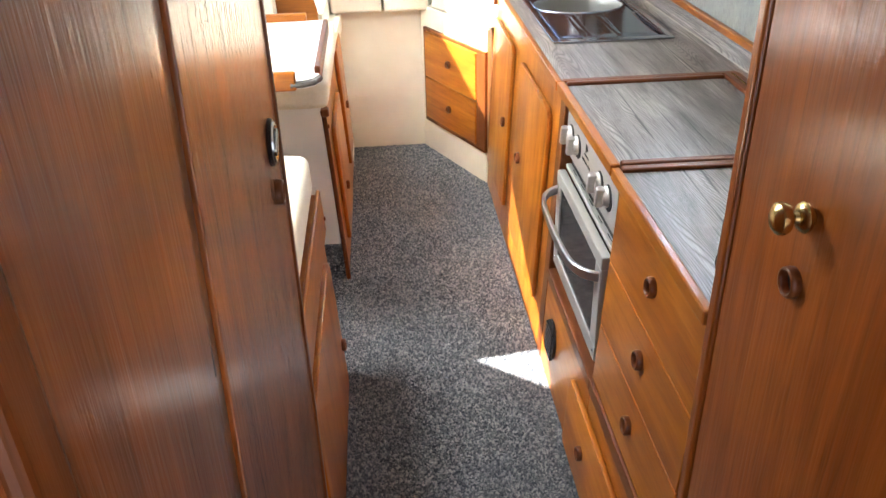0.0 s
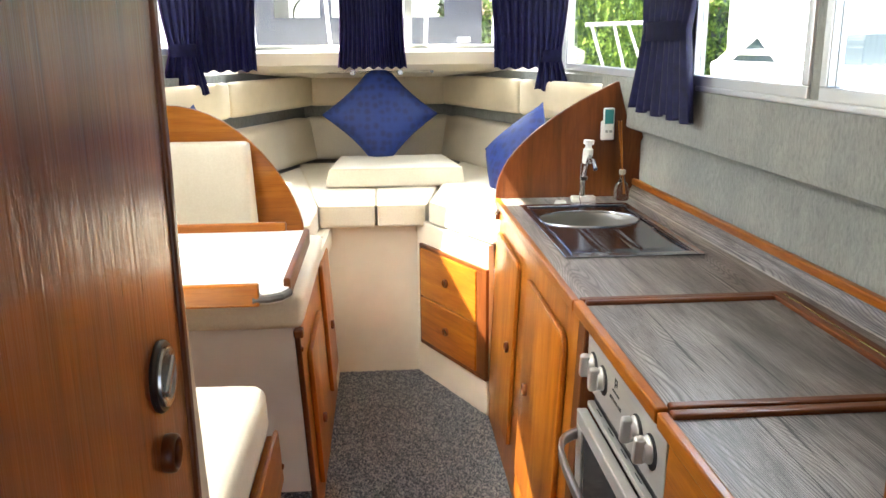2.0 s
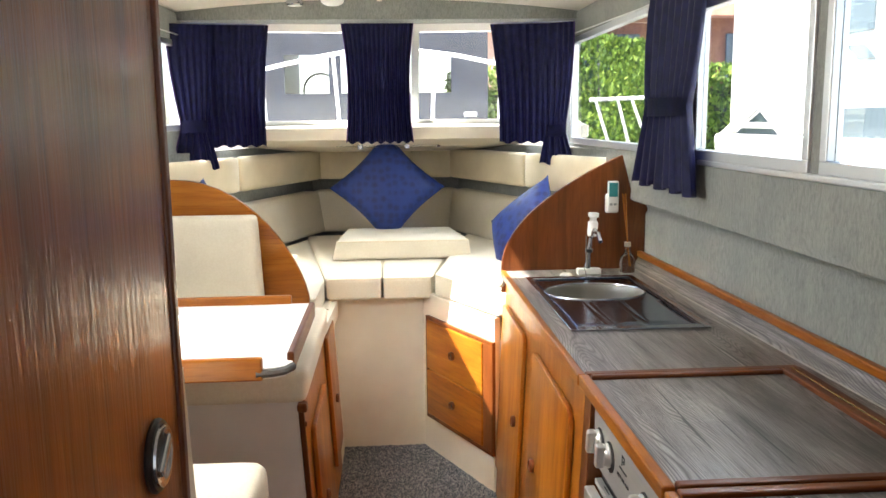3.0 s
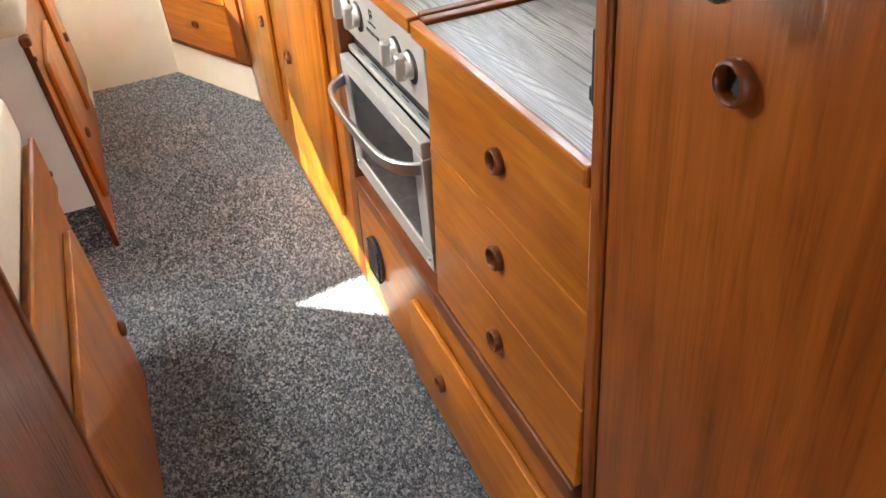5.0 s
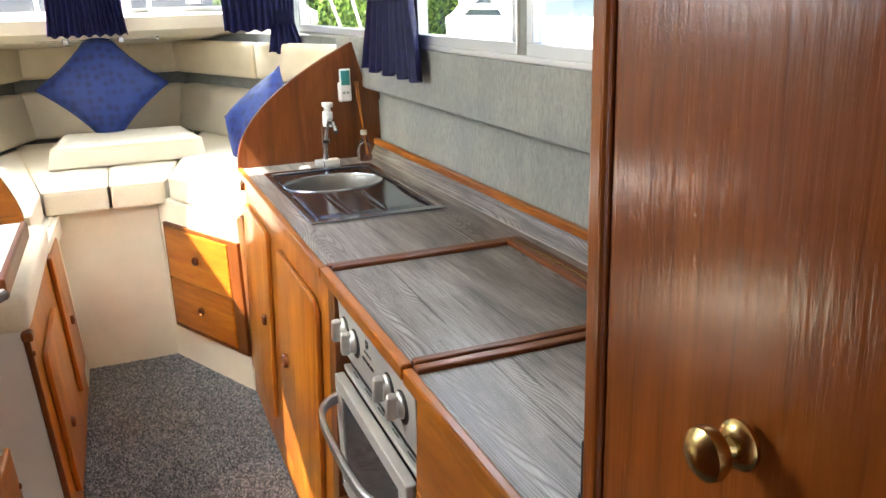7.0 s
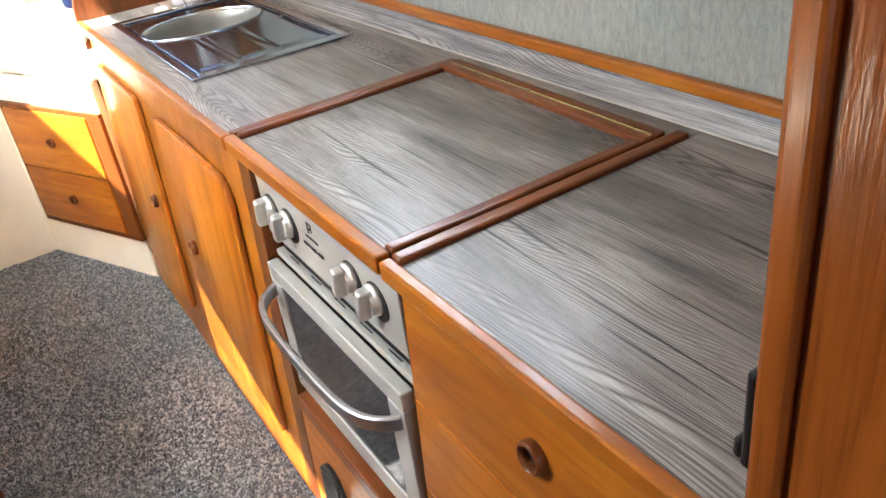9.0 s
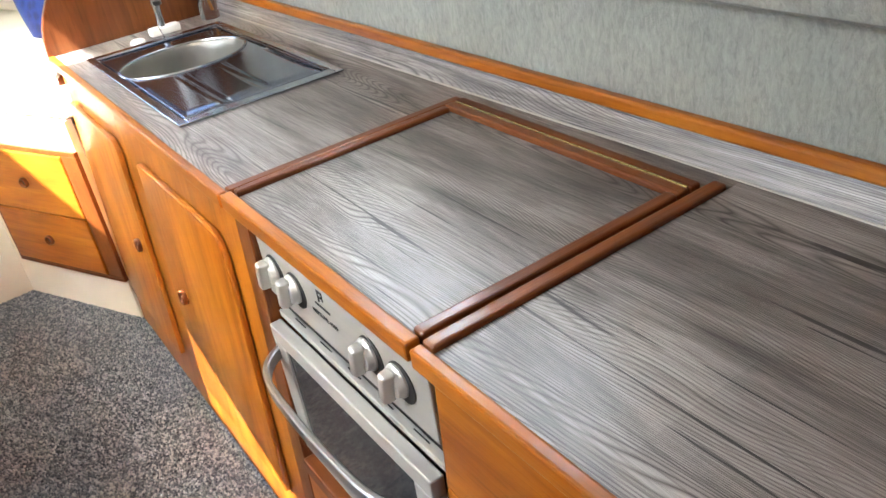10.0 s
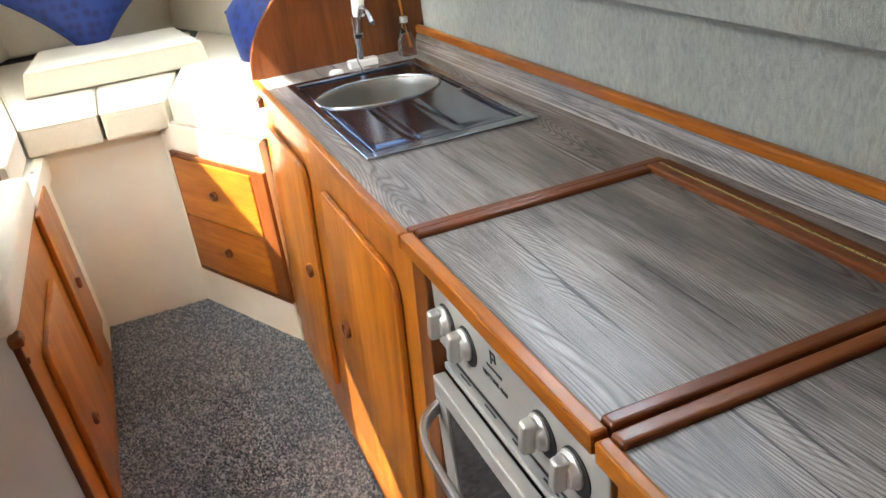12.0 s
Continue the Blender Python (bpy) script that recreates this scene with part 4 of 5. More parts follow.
built("back_cushion", padded([(-1.10, 2.25, 0.77), (-0.57, 2.25, 0.77), (-0.585, 2.25, 1.11), (-1.10, 2.25, 1.11)],
                             [(-1.10, 2.12, 0.77), (-0.57, 2.12, 0.77), (-0.585, 2.15, 1.11), (-1.10, 2.15, 1.11)], 0.02, 10, 0.008), cream_cloth,
      "cream fabric back cushion standing on the dinette seat", "cushion", "dinette cushions", smooth=True)

table = thing("dinette_table", -0.75, 1.44, 0.0, "white laminate dinette table with varnished fiddle rails on a metal pedestal", "table")
TZ = 0.885
corner = [(-1.06, 1.105), (-0.42, 1.105), (-0.385, 1.110), (-0.358, 1.125), (-0.343, 1.16), (-0.350, 1.77), (-1.06, 1.77)]
part("tabletop", prism(corner, "z", TZ - 0.026, TZ, 0.003), table_white, table)
part("edging", tube([(x, y, TZ - 0.012) for x, y in corner[1:5]], 0.010, 8), mat("grey_edging", (0.10, 0.095, 0.09), 0.5)[0], table, "dark rubber edging")
part("fiddle", box(-1.06, -0.404, 1.098, 1.118, TZ - 0.028, TZ + 0.026, 0.005), teak_x, table, "varnished fiddle rail")
part("fiddle", box(-1.06, -0.417, 1.762, 1.782, TZ - 0.028, TZ + 0.026, 0.005), teak_x, table, "varnished fiddle rail")
part("fiddle", leant(box(-0.357, -0.340, 1.165, 1.70, TZ - 0.028, TZ + 0.020, 0.005), 0.0), trim_h, table, "varnished fiddle rail")
part("pedestal", lathe([(0.0, 0.0), (0.09, 0.0), (0.085, 0.012), (0.032, 0.02), (0.03, 0.84), (0.08, 0.855), (0.0, 0.858)], (-0.80, 1.22, 0.0), (0, 0, 1), 20), aluminium, table, smooth=True)

seat = thing("locker", -0.7, 0.5, 0.0, "varnished teak seat locker beside the door", "cabinet", "port lockers")
part("body", merge(lface(LX - 0.015, LX, 0.18, 0.935, 0.0, 0.62, 0.003), box(-1.16, LX - 0.05, 0.92, 0.935, 0.0, 0.60)), teak_v, seat)
part("rail", lface(LX + 0.0005, LX + 0.012, 0.18, 0.935, 0.51, 0.635, 0.005), teak_h, seat)
part("screw_cap", lathe([(0.0, 0.0), (0.007, 0.0), (0.005, 0.004), (0.0, 0.0045)], (LX + LL * 0.55 + 0.012, 0.925, 0.55), (1, 0, 0), 12), trim_v, seat)
d = part("door", cut_corner_door(0.20, 0.845, 0.04, 0.475, (0.012, 0.045, 0.02, 0.02), LX + 0.001, LX + 0.017, LL), teak_v, seat, smooth=True)
ring_pull(d, (LX + LL * 0.2 + 0.017, 0.815, 0.20), (1, 0, 0.05), 0.018)
part("seat_board", box(-1.16, LX - 0.05, 0.18, 0.918, 0.60, 0.62), white_paint, seat)
built("seat_cushion", padded(flat_quad(-1.14, -0.372, 0.20, 0.955, 0.622), flat_quad(-1.14, -0.375, 0.20, 0.945, 0.742), 0.03, 12, 0.008), cream_cloth,
      "thick cream seat cushion beside the door", "cushion", "dinette cushions", smooth=True)
built("back_cushion", padded([(-1.12, 0.18, 0.752), (-0.345, 0.18, 0.752), (-0.355, 0.18, 1.17), (-1.12, 0.18, 1.17)],
                             [(-1.12, 0.29, 0.752), (-0.345, 0.29, 0.752), (-0.355, 0.27, 1.17), (-1.12, 0.27, 1.17)], 0.02, 8, 0.008), cream_cloth,
      "cream fabric back cushion against the bulkhead", "cushion", "dinette cushions", smooth=True)

# ---- the passage: panels and door ----
PL, PR = -0.337, 0.306
right_panel = thing("wall_passage_starboard", PR, -0.8, 0.0, "varnished sapele passage wall with a locker door", "wall", kind="structure")
part("panel", box(PR, PR + 0.02, -1.30, -0.1260, 0.0, 1.95), door_v, right_panel)
# strip of darkened wood painting the shadow where panel meets trim
part("groove", box(PR + 0.003, PR + 0.02, -0.1259, -0.1196, 0.0, 1.95), shaded_mahogany, right_panel, "joint beside the edge trim, darkened for its shade")
part("edge_trim", box(PR - 0.006, PR + 0.035, -0.1195, -0.095, 0.0, 1.95, 0.006, 3), door_v, right_panel, "rounded hardwood edge")
built("bulkhead_aft_starboard", box(PR + 0.0355, 0.93, -0.12, -0.0965, 0.0, 1.95), teak_v, "varnished bulkhead aft of the galley", "bulkhead", kind="structure")
hook = thing("door_catch", 0.312, -0.09, 0.95, "black plastic door catch screwed to the passage edge", "door catch")
part("plate", box(0.303, 0.321, -0.0967, -0.088, 0.952, 1.036, 0.003), black_plastic, hook)
part("hook", box(0.305, 0.317, -0.0877, -0.080, 0.954, 0.972, 0.003), black_plastic, hook)
clip = built("door_clip", merge(box(0.835, 0.85, -0.0975, -0.07, 0.90, 0.925, 0.003), tube([(0.842, -0.07, 0.912), (0.842, -0.05, 0.918)], 0.004, 8)), satin, "small worn metal clip above the worktop", "clip")

KZ = 1.148
knob = part("door_handle", lathe([(0.0, 0.0), (0.010, 0.0), (0.012, 0.004), (0.0175, 0.007), (0.0185, 0.011), (0.016, 0.015), (0.008, 0.018), (0.0, 0.018)], (PR, -0.302, KZ), (-1, 0, 0), 28), brass, right_panel, "aged brass double-ended door knob", True)
part("stem", lathe([(0.0, 0.0182), (0.008, 0.0182), (0.006, 0.022), (0.008, 0.0268), (0.0, 0.0268)], (PR, -0.302, KZ), (-1, 0, 0)), brass, knob, smooth=True)
part("grip", lathe([(0.0, 0.027), (0.010, 0.027), (0.017, 0.030), (0.0195, 0.0355), (0.0185, 0.041), (0.013, 0.0455), (0.006, 0.0475), (0.0, 0.048)], (PR, -0.302, KZ), (-1, 0, 0), 28), brass, knob, smooth=True)
fp = thing("finger_pull", PR, -0.295, 1.058, "round turned wooden finger hole in the panel", "finger pull")
ring_pull(fp, (PR, -0.295, 1.058), (-1, 0, 0), 0.019)
# flat disc painted dark for the shade in the finger hole
part("hole_shade", lathe([(0.0, 0.0005), (0.0130, 0.0005), (0.0130, 0.0015), (0.0, 0.0015)], (PR, -0.295, 1.058), (-1, 0, 0)), dark_inside, fp)

left_wall = thing("wall_passage_port", PL, -0.9, 0.0, "varnished passage wall to port, one panel darkened for shade", "wall", kind="structure")
RAKE = 0.10                     # the bulkhead leans forward
def raked(z, y):
    return y + RAKE * (z - 1.10)


part("panel", prism([(-0.755, 0.0), (raked(0.0, -0.4505), 0.0), (raked(1.95, -0.4505), 1.95), (-0.755, 1.95)], "x", PL - 0.022, PL), shaded_door_v, left_wall)
part("panel", box(PL - 0.022, PL, -1.30, -0.80, 0.0, 1.95), door_v, left_wall)
part("post", box(PL - 0.02, PL + 0.010, -0.7995, -0.7555, 0.0, 1.95, 0.008, 3), trim_v, left_wall)
# recessed post in the toned-down wood, its shade given by colour
part("hinge_post", prism([(raked(0.0, -0.450), 0.0), (raked(0.0, -0.405), 0.0), (raked(1.95, -0.405), 1.95), (raked(1.95, -0.450), 1.95)], "x", PL - 0.03, PL - 0.005, 0.004), shaded_mahogany, left_wall)
built("bulkhead_aft_port", prism([(raked(0.0, -0.47), 0.0), (raked(0.0, -0.45), 0.0), (raked(1.95, -0.45), 1.95), (raked(1.95, -0.47), 1.95)], "x", -1.17, PL - 0.0305), teak_v, "varnished bulkhead aft of the dinette", "bulkhead", kind="structure")
door = thing("door_1", PL, -0.44, 0.0, "open sapele cabin door folded back along the passage", "door", kind="structure")
part("leaf", prism([(raked(0.02, -0.403), 0.02), (0.158, 0.02), (0.158, 1.93), (raked(1.93, -0.403), 1.93)], "x", PL - 0.024, PL, 0.002), door_v, door)
part("edge_trim", box(PL - 0.026, PL + 0.004, 0.1585, 0.176, 0.02, 1.93, 0.004, 3), trim_v, door, "rounded hardwood edge")
LY, LZ = 0.070, 1.122
lt = part("latch", lathe([(0.0, 0.0), (0.035, 0.0), (0.036, 0.003), (0.034, 0.0065), (0.029, 0.007), (0.0, 0.0065)], (PL, LY, LZ), (1, 0, 0), 28), black_plastic, door, "black round flush latch", True)
part("latch_ring", lathe([(0.023, 0.0072), (0.0305, 0.0072), (0.0300, 0.0095), (0.0245, 0.0092), (0.023, 0.008)], (PL, LY, LZ), (1, 0, 0), 28), bright_steel, lt, "chromed ring", True)
lever = box(PL + 0.0068, PL + 0.0125, LY - 0.022, LY + 0.022, LZ - 0.0055, LZ + 0.0055, 0.0025)
bmesh.ops.rotate(lever, verts=lever.verts, cent=(PL, LY, LZ), matrix=Euler((radians(35), 0, 0)).to_matrix())
part("latch_lever", lever, bright_steel, lt, "chromed turning lever")
ring_pull(door, (PL, 0.066, 1.042), (1, 0, 0), 0.019)
for z in (0.30, 1.12, 1.65):
    part("hinge", tube([(PL - 0.003, raked(z, -0.446), z - 0.028), (PL - 0.003, raked(z, -0.449) + 0.0056, z + 0.028)], 0.0025, 8), dark_inside, door, "slim dark hinge knuckle")

# aft: unseen walls, added to keep the sky's reflection off the panels
built("wall_cockpit", box(-1.2, 1.0, -2.66, -2.62, 0.0, 2.2), white_paint, "unseen pale wall keeping the sky out from aft", "wall", kind="structure")
built("wall_cockpit_port", box(-1.24, -1.2, -2.66, -1.305, 0.0, 2.2), white_paint, "unseen pale side wall keeping the sky out", "wall", kind="structure")
built("wall_cockpit_starboard", box(1.0, 1.04, -2.66, -1.305, 0.0, 2.2), white_paint, "unseen pale side wall keeping the sky out", "wall", kind="structure")
built("wall_aft_port", box(-1.2, -0.42, -1.34, -1.305, 0.0, 1.95), door_v, "varnished bulkhead at the companionway", "wall", kind="structure")
built("wall_aft_starboard", box(0.40, 1.0, -1.34, -1.305, 0.0, 1.95), door_v, "varnished bulkhead at the companionway", "wall", kind="structure")

# ---- outside ----
built("ground", box(-400, 400, -400, 400, -1.2, -0.9), ground_mat, "pale quay and water seen through the windows", "ground", kind="structure")


# ---- sink, tap, cooker ----
BX, BY, BRX, BRY = 0.547, 1.86, 0.163, 0.125


def sink_plate():
    """Pressed steel sheet with an oval bowl and three drainer grooves."""
    bm = bmesh.new()
    zt = TOP + 0.002
    n = 40
    loop_in, loop_out = [], []
    x0, x1, y0, y1 = SX0 + 0.02, SX1 - 0.02, 1.705, SY1 - 0.03
    for k in range(n):
        a = 2 * math.pi * k / n
        cx, sy = math.cos(a), math.sin(a)
        loop_in.append(bm.verts.new((BX + BRX * cx, BY + BRY * sy, zt - 0.004)))
        hx = (x1 - BX if cx > 0 else BX - x0)
        hy = (y1 - BY if sy > 0 else BY - y0)
        m = min(hx / max(abs(cx), 1e-6), hy / max(abs(sy), 1e-6))
        loop_out.append(bm.verts.new((BX + m * cx, BY + m * sy, zt - 0.003)))
    plate = bmesh.new()
    ring_in, ring_out = [plate.verts.new(v.co) for v in loop_in], [plate.verts.new(v.co) for v in loop_out]
    for k in range(n):
        plate.faces.new((ring_in[k], ring_in[(k + 1) % n], ring_out[(k + 1) % n], ring_out[k]))
    for v in loop_out:
        bm.verts.remove(v)
    prev = loop_in
    for s, dz in ((0.988, -0.005), (0.965, -0.012), (0.95, -0.03), (0.93, -0.07), (0.90, -0.105), (0.82, -0.13), (0.68, -0.139), (0.4, -0.143), (0.12, -0.146)):
        ring = [bm.verts.new((BX + BRX * s * math.cos(2 * math.pi * k / n), BY + BRY * s * math.sin(2 * math.pi * k / n), zt + dz)) for k in range(n)]
        for k in range(n):
            bm.faces.new((prev[k], prev[(k + 1) % n], ring[(k + 1) % n], ring[k]))
        prev = ring
    bm.faces.new(prev)
    return bm, plate


sink = thing("sink", BX, 1.73, TOP, "stainless steel sink with an oval bowl and ribbed drainer", "sink")
bowl, plate = sink_plate()
part("bowl", bowl, steel, sink, "deep brushed oval bowl", True, 35)
part("plate", plate, drainer_steel, sink, smooth=True)
part("bead", tube([(SX0 + 0.027, SY0 + 0.036, TOP + 0.001), (SX1 - 0.027, SY0 + 0.036, TOP + 0.001), (SX1 - 0.027, SY1 - 0.036, TOP + 0.001), (SX0 + 0.027, SY1 - 0.036, TOP + 0.001)], 0.0022, 8, True), drainer_steel, sink, "pressed bead inside the rim", True)
rim = 0.02
part("rim", merge(box(SX0, SX0 + rim, SY0, SY1, TOP - 0.001, TOP + 0.004, 0.002), box(SX1 - rim, SX1, SY0, SY1, TOP - 0.001, TOP + 0.004, 0.002),
                  box(SX0 + rim, SX1 - rim, SY0, SY0 + 0.03, TOP - 0.001, TOP + 0.004, 0.002), box(SX0 + rim, SX1 - rim, SY1 - 0.03, SY1, TOP - 0.001, TOP + 0.004, 0.002)), bright_steel, sink)


def drainer():
    """The drainer field, with grooves pressed along it."""
    bm = bmesh.new()
    x0, x1, y0, y1 = SX0 + rim, SX1 - rim, SY0 + 0.03, 1.705
    nx, ny = 140, 24
    rows = []
    for j in range(ny + 1):
        v = j / ny
        row = []
        for i in range(nx + 1):
            u = i / nx
            z = TOP - 0.001 - 0.002 * math.sin(math.pi * v)
            # three raised flat panels with square near ends
            for c0, c1 in ((0.05, 0.27), (0.33, 0.56), (0.62, 0.94)):
                side = max(0.0, min(1.0, min(u - c0, c1 - u) / 0.030 + 0.5))
                end = max(0.0, min(1.0, (v - 0.10) / 0.05))
                z += 0.0026 * side * end
            row.append(bm.verts.new((x0 + (x1 - x0) * u, y0 + (y1 - y0) * v, z)))
        rows.append(row)
    for a, b2 in zip(rows, rows[1:]):
        for k in range(nx):
            bm.faces.new((a[k], a[k + 1], b2[k + 1], b2[k]))
    return bm


part("drainer", drainer(), drainer_steel, sink, smooth=True, angle=60)
part("bowl_rim", tube([(BX + (BRX + 0.002) * math.cos(t), BY + (BRY + 0.002) * math.sin(t), TOP - 0.001) for t in (2 * math.pi * k / 40 for k in range(40))], 0.0032, 8, True), bright_steel, sink, "bright rolled bowl rim", True)
part("waste", lathe([(0.0, 0.0), (0.028, 0.0), (0.026, 0.003), (0.010, 0.001), (0.0, 0.001)], (BX, BY, TOP - 0.1435), (0, 0, 1), 24), bright_steel, sink, smooth=True)

tap = thing("tap", 0.60, 2.165, TOP, "slim chrome galley tap with a white head on a white base", "tap")
part("base", box(0.562, 0.648, 2.150, 2.185, TOP - 0.003, TOP + 0.018, 0.004), white_plastic, tap, "white mounting block")
part("stem", tube([(0.600, 2.167, TOP + 0.018), (0.602, 2.167, TOP + 0.07), (0.612, 2.160, TOP + 0.14)], [0.011, 0.010, 0.009], 14), bright_steel, tap, smooth=True)
part("collar", lathe([(0.0, 0.0), (0.014, 0.0), (0.014, 0.012), (0.0, 0.012)], (0.604, 2.165, TOP + 0.078), (0.05, -0.05, 1), 16), black_plastic, tap)
part("spout", tube([(0.611, 2.162, TOP + 0.13), (0.613, 2.12, TOP + 0.165), (0.612, 2.06, TOP + 0.155), (0.611, 2.03, TOP + 0.135)], 0.008, 12), bright_steel, tap, smooth=True)
part("head", lathe([(0.0, 0.0), (0.016, 0.0), (0.018, 0.01), (0.018, 0.05), (0.012, 0.055), (0.011, 0.066), (0.019, 0.070), (0.019, 0.083), (0.0, 0.086)], (0.613, 2.158, TOP + 0.138), (0.05, -0.03, 1), 20), white_plastic, tap, "white tap head", True)
chain = [(0.590, 2.150, TOP + 0.14 - 0.02 * k) if k < 6 else (0.585 - 0.004 * (k - 6), 2.145 - 0.028 * (k - 6), TOP + 0.022 - 0.006 * (k - 6)) for k in range(10)]
part("plug_chain", tube(chain, 0.0016, 6), bright_steel, tap)
part("plug", lathe([(0.0, 0.0), (0.013, 0.0), (0.011, 0.014), (0.0, 0.016)], (0.568, 2.035, TOP - 0.02), (0.3, -0.4, 1), 16), black_plastic, tap)
built("push_button", lathe([(0.0, 0.0), (0.021, 0.0), (0.021, 0.006), (0.016, 0.011), (0.0, 0.012)], (0.515, 2.135, TOP - 0.003), (0, 0, 1), 24), white_plastic,
      "round white push button set into the worktop", "button", smooth=True)

reed = thing("reed_diffuser", 0.752, 2.185, TOP, "glass reed diffuser bottle with thin wooden reeds", "diffuser")
part("bottle", lathe([(0.0, 0.0), (0.026, 0.0), (0.028, 0.006), (0.028, 0.045), (0.022, 0.060), (0.011, 0.072), (0.010, 0.092), (0.0, 0.093)], (0.752, 2.185, TOP - 0.002), (0, 0, 1), 20), clear_glass, reed, smooth=True)
part("cap", lathe([(0.0, 0.0), (0.0115, 0.0), (0.0115, 0.016), (0.0, 0.016)], (0.752, 2.185, TOP + 0.092), (0, 0, 1), 16), satin, reed, smooth=True)
for dx, dy in ((-0.022, 0.006), (-0.015, -0.012), (-0.008, 0.01), (-0.018, 0.0)):
    part("reed", tube([(0.754 - dx * 0.3, 2.185 - dy * 0.3, TOP + 0.02), (0.752 + dx, 2.185 + dy, TOP + 0.285)], 0.0016, 6), teak_v, reed)

remote = thing("wall_thermostat", 0.708, 2.262, 1.095, "pale handset in a holder on the curved bulkhead", "handset")
part("holder", box(0.684, 0.732, 2.240, 2.2615, 1.089, 1.160, 0.007), white_plastic, remote)
part("body", box(0.687, 0.729, 2.230, 2.2395, 1.092, 1.208, 0.005), white_plastic, remote)
part("screen", box(0.692, 0.724, 2.2280, 2.2299, 1.150, 1.202, 0.0008), teal_plastic, remote, "teal display")
for k in range(2):
    part("button", box(0.695 + 0.015 * k, 0.705 + 0.015 * k, 2.2283, 2.2299, 1.118, 1.127, 0.0005), grey_plastic, remote)
built("round_catch", lathe([(0.0, 0.0), (0.022, 0.0), (0.024, 0.008), (0.018, 0.016), (0.0, 0.018)], (0.296, 2.275, 0.835), (-0.6, -0.8, 0.2), 20), grey_plastic, "round grey door buffer at the worktop corner", "buffer", smooth=True)

# cooker, faced in brushed steel
CXF = 0.320
cooker = thing("cooker", 0.55, 0.70, 0.345, "compact stainless steel gas cooker with four knobs and an oven", "cooker")
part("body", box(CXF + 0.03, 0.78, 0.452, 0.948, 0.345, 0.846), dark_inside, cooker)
for fy in (0.49, 0.88):
    part("foot", box(CXF, CXF + 0.03, fy, fy + 0.03, 0.3285, 0.345), black_plastic, cooker)
panel = part("control_panel", box(CXF, CXF + 0.029, 0.452, 0.948, 0.706, 0.850, 0.003), satin, cooker)


def cooker_knob(y, z):
    k = part("knob", lathe([(0.0, 0.0), (0.0245, 0.0), (0.0245, 0.003), (0.0225, 0.005), (0.0210, 0.010), (0.019, 0.0125), (0.0, 0.013)], (CXF - 0.002, y, z), (-1, 0, 0), 28), knob_metal, cooker, "satin metal control knob", True)
    bm = box(-0.0105, 0.0105, -0.0255, 0.0255, -0.004, 0.015, 0.005, 3)
    for v in bm.verts:
        v.co.x *= (1 - 14 * v.co.z) * (0.62 + 0.38 * (abs(v.co.y) / 0.0255) ** 2)
    q = Matrix(((0, 0, -1, CXF - 0.0145), (1, 0, 0, y), (0, 1, 0, z), (0, 0, 0, 1))) @ Euler((0, 0, radians(12))).to_matrix().to_4x4()
    bmesh.ops.transform(bm, matrix=q, verts=bm.verts)
    part("grip", bm, knob_metal, k, smooth=True)
    part("bezel", lathe([(0.0, 0.0), (0.031, 0.0), (0.031, 0.0014), (0.0, 0.0016)], (CXF - 0.0003, y - 0.006, z - 0.001), (-1, 0, 0), 24), black_plastic, k, "black dial ring")


for y in (0.900, 0.825, 0.601, 0.526):
    cooker_knob(y, 0.770)
# maker's mark as a plain shape, unreadable line, model line
part("mark", merge(box(CXF - 0.0012, CXF - 0.0002, 0.722, 0.738, 0.806, 0.809), box(CXF - 0.0012, CXF - 0.0002, 0.722, 0.725, 0.794, 0.806), box(CXF - 0.0012, CXF - 0.0002, 0.735, 0.738, 0.788, 0.806),
                   box(CXF - 0.0012, CXF - 0.0002, 0.728, 0.7345, 0.796, 0.799)), print_black, cooker)
part("print_line", box(CXF - 0.0012, CXF - 0.0002, 0.707, 0.752, 0.778, 0.7815), print_black, cooker)


def lettering(text, y, z, size):
    cu = bpy.data.curves.new("lettering", "FONT")
    cu.body, cu.size, cu.align_x, cu.extrude = text, size, "CENTER", 0.0003
    tmp = new("tmp_text", cu)
    me = bpy.data.meshes.new_from_object(tmp.evaluated_get(bpy.context.evaluated_depsgraph_get()))
    bpy.data.objects.remove(tmp)
    bm = bmesh.new()
    bm.from_mesh(me)
    bmesh.ops.transform(bm, matrix=Matrix(((0, 0, -1, CXF - 0.0008), (-1, 0, 0, y), (0, 1, 0, z), (0, 0, 0, 1))), verts=bm.verts)
    return bm


part("lettering", lettering("NEPTUNE 4500", 0.730, 0.757, 0.0115), print_black, cooker)
# black sheet added for the shadow in the gap under the control panel
part("gap_shadow_panel", box(CXF + 0.018, CXF + 0.029, 0.455, 0.945, 0.640, 0.705), black_plastic, cooker)
part("vent_strip", merge(box(CXF + 0.002, CXF + 0.017, 0.455, 0.945, 0.655, 0.668, 0.002)), satin, cooker)
for k in range(5):
    part("slot", box(CXF + 0.0098, CXF + 0.0120, 0.50 + 0.09 * k, 0.538 + 0.09 * k, 0.6682, 0.6690), black_plastic, cooker)
od = part("oven_door", merge(box(CXF - 0.022, CXF + 0.001, 0.457, 0.943, 0.618, 0.652, 0.003), box(CXF - 0.022, CXF + 0.001, 0.457, 0.943, 0.362, 0.405, 0.003),
                             box(CXF - 0.022, CXF + 0.001, 0.457, 0.505, 0.405, 0.618, 0.002), box(CXF - 0.022, CXF + 0.001, 0.895, 0.943, 0.405, 0.618, 0.002)), satin, cooker, "brushed steel oven door")
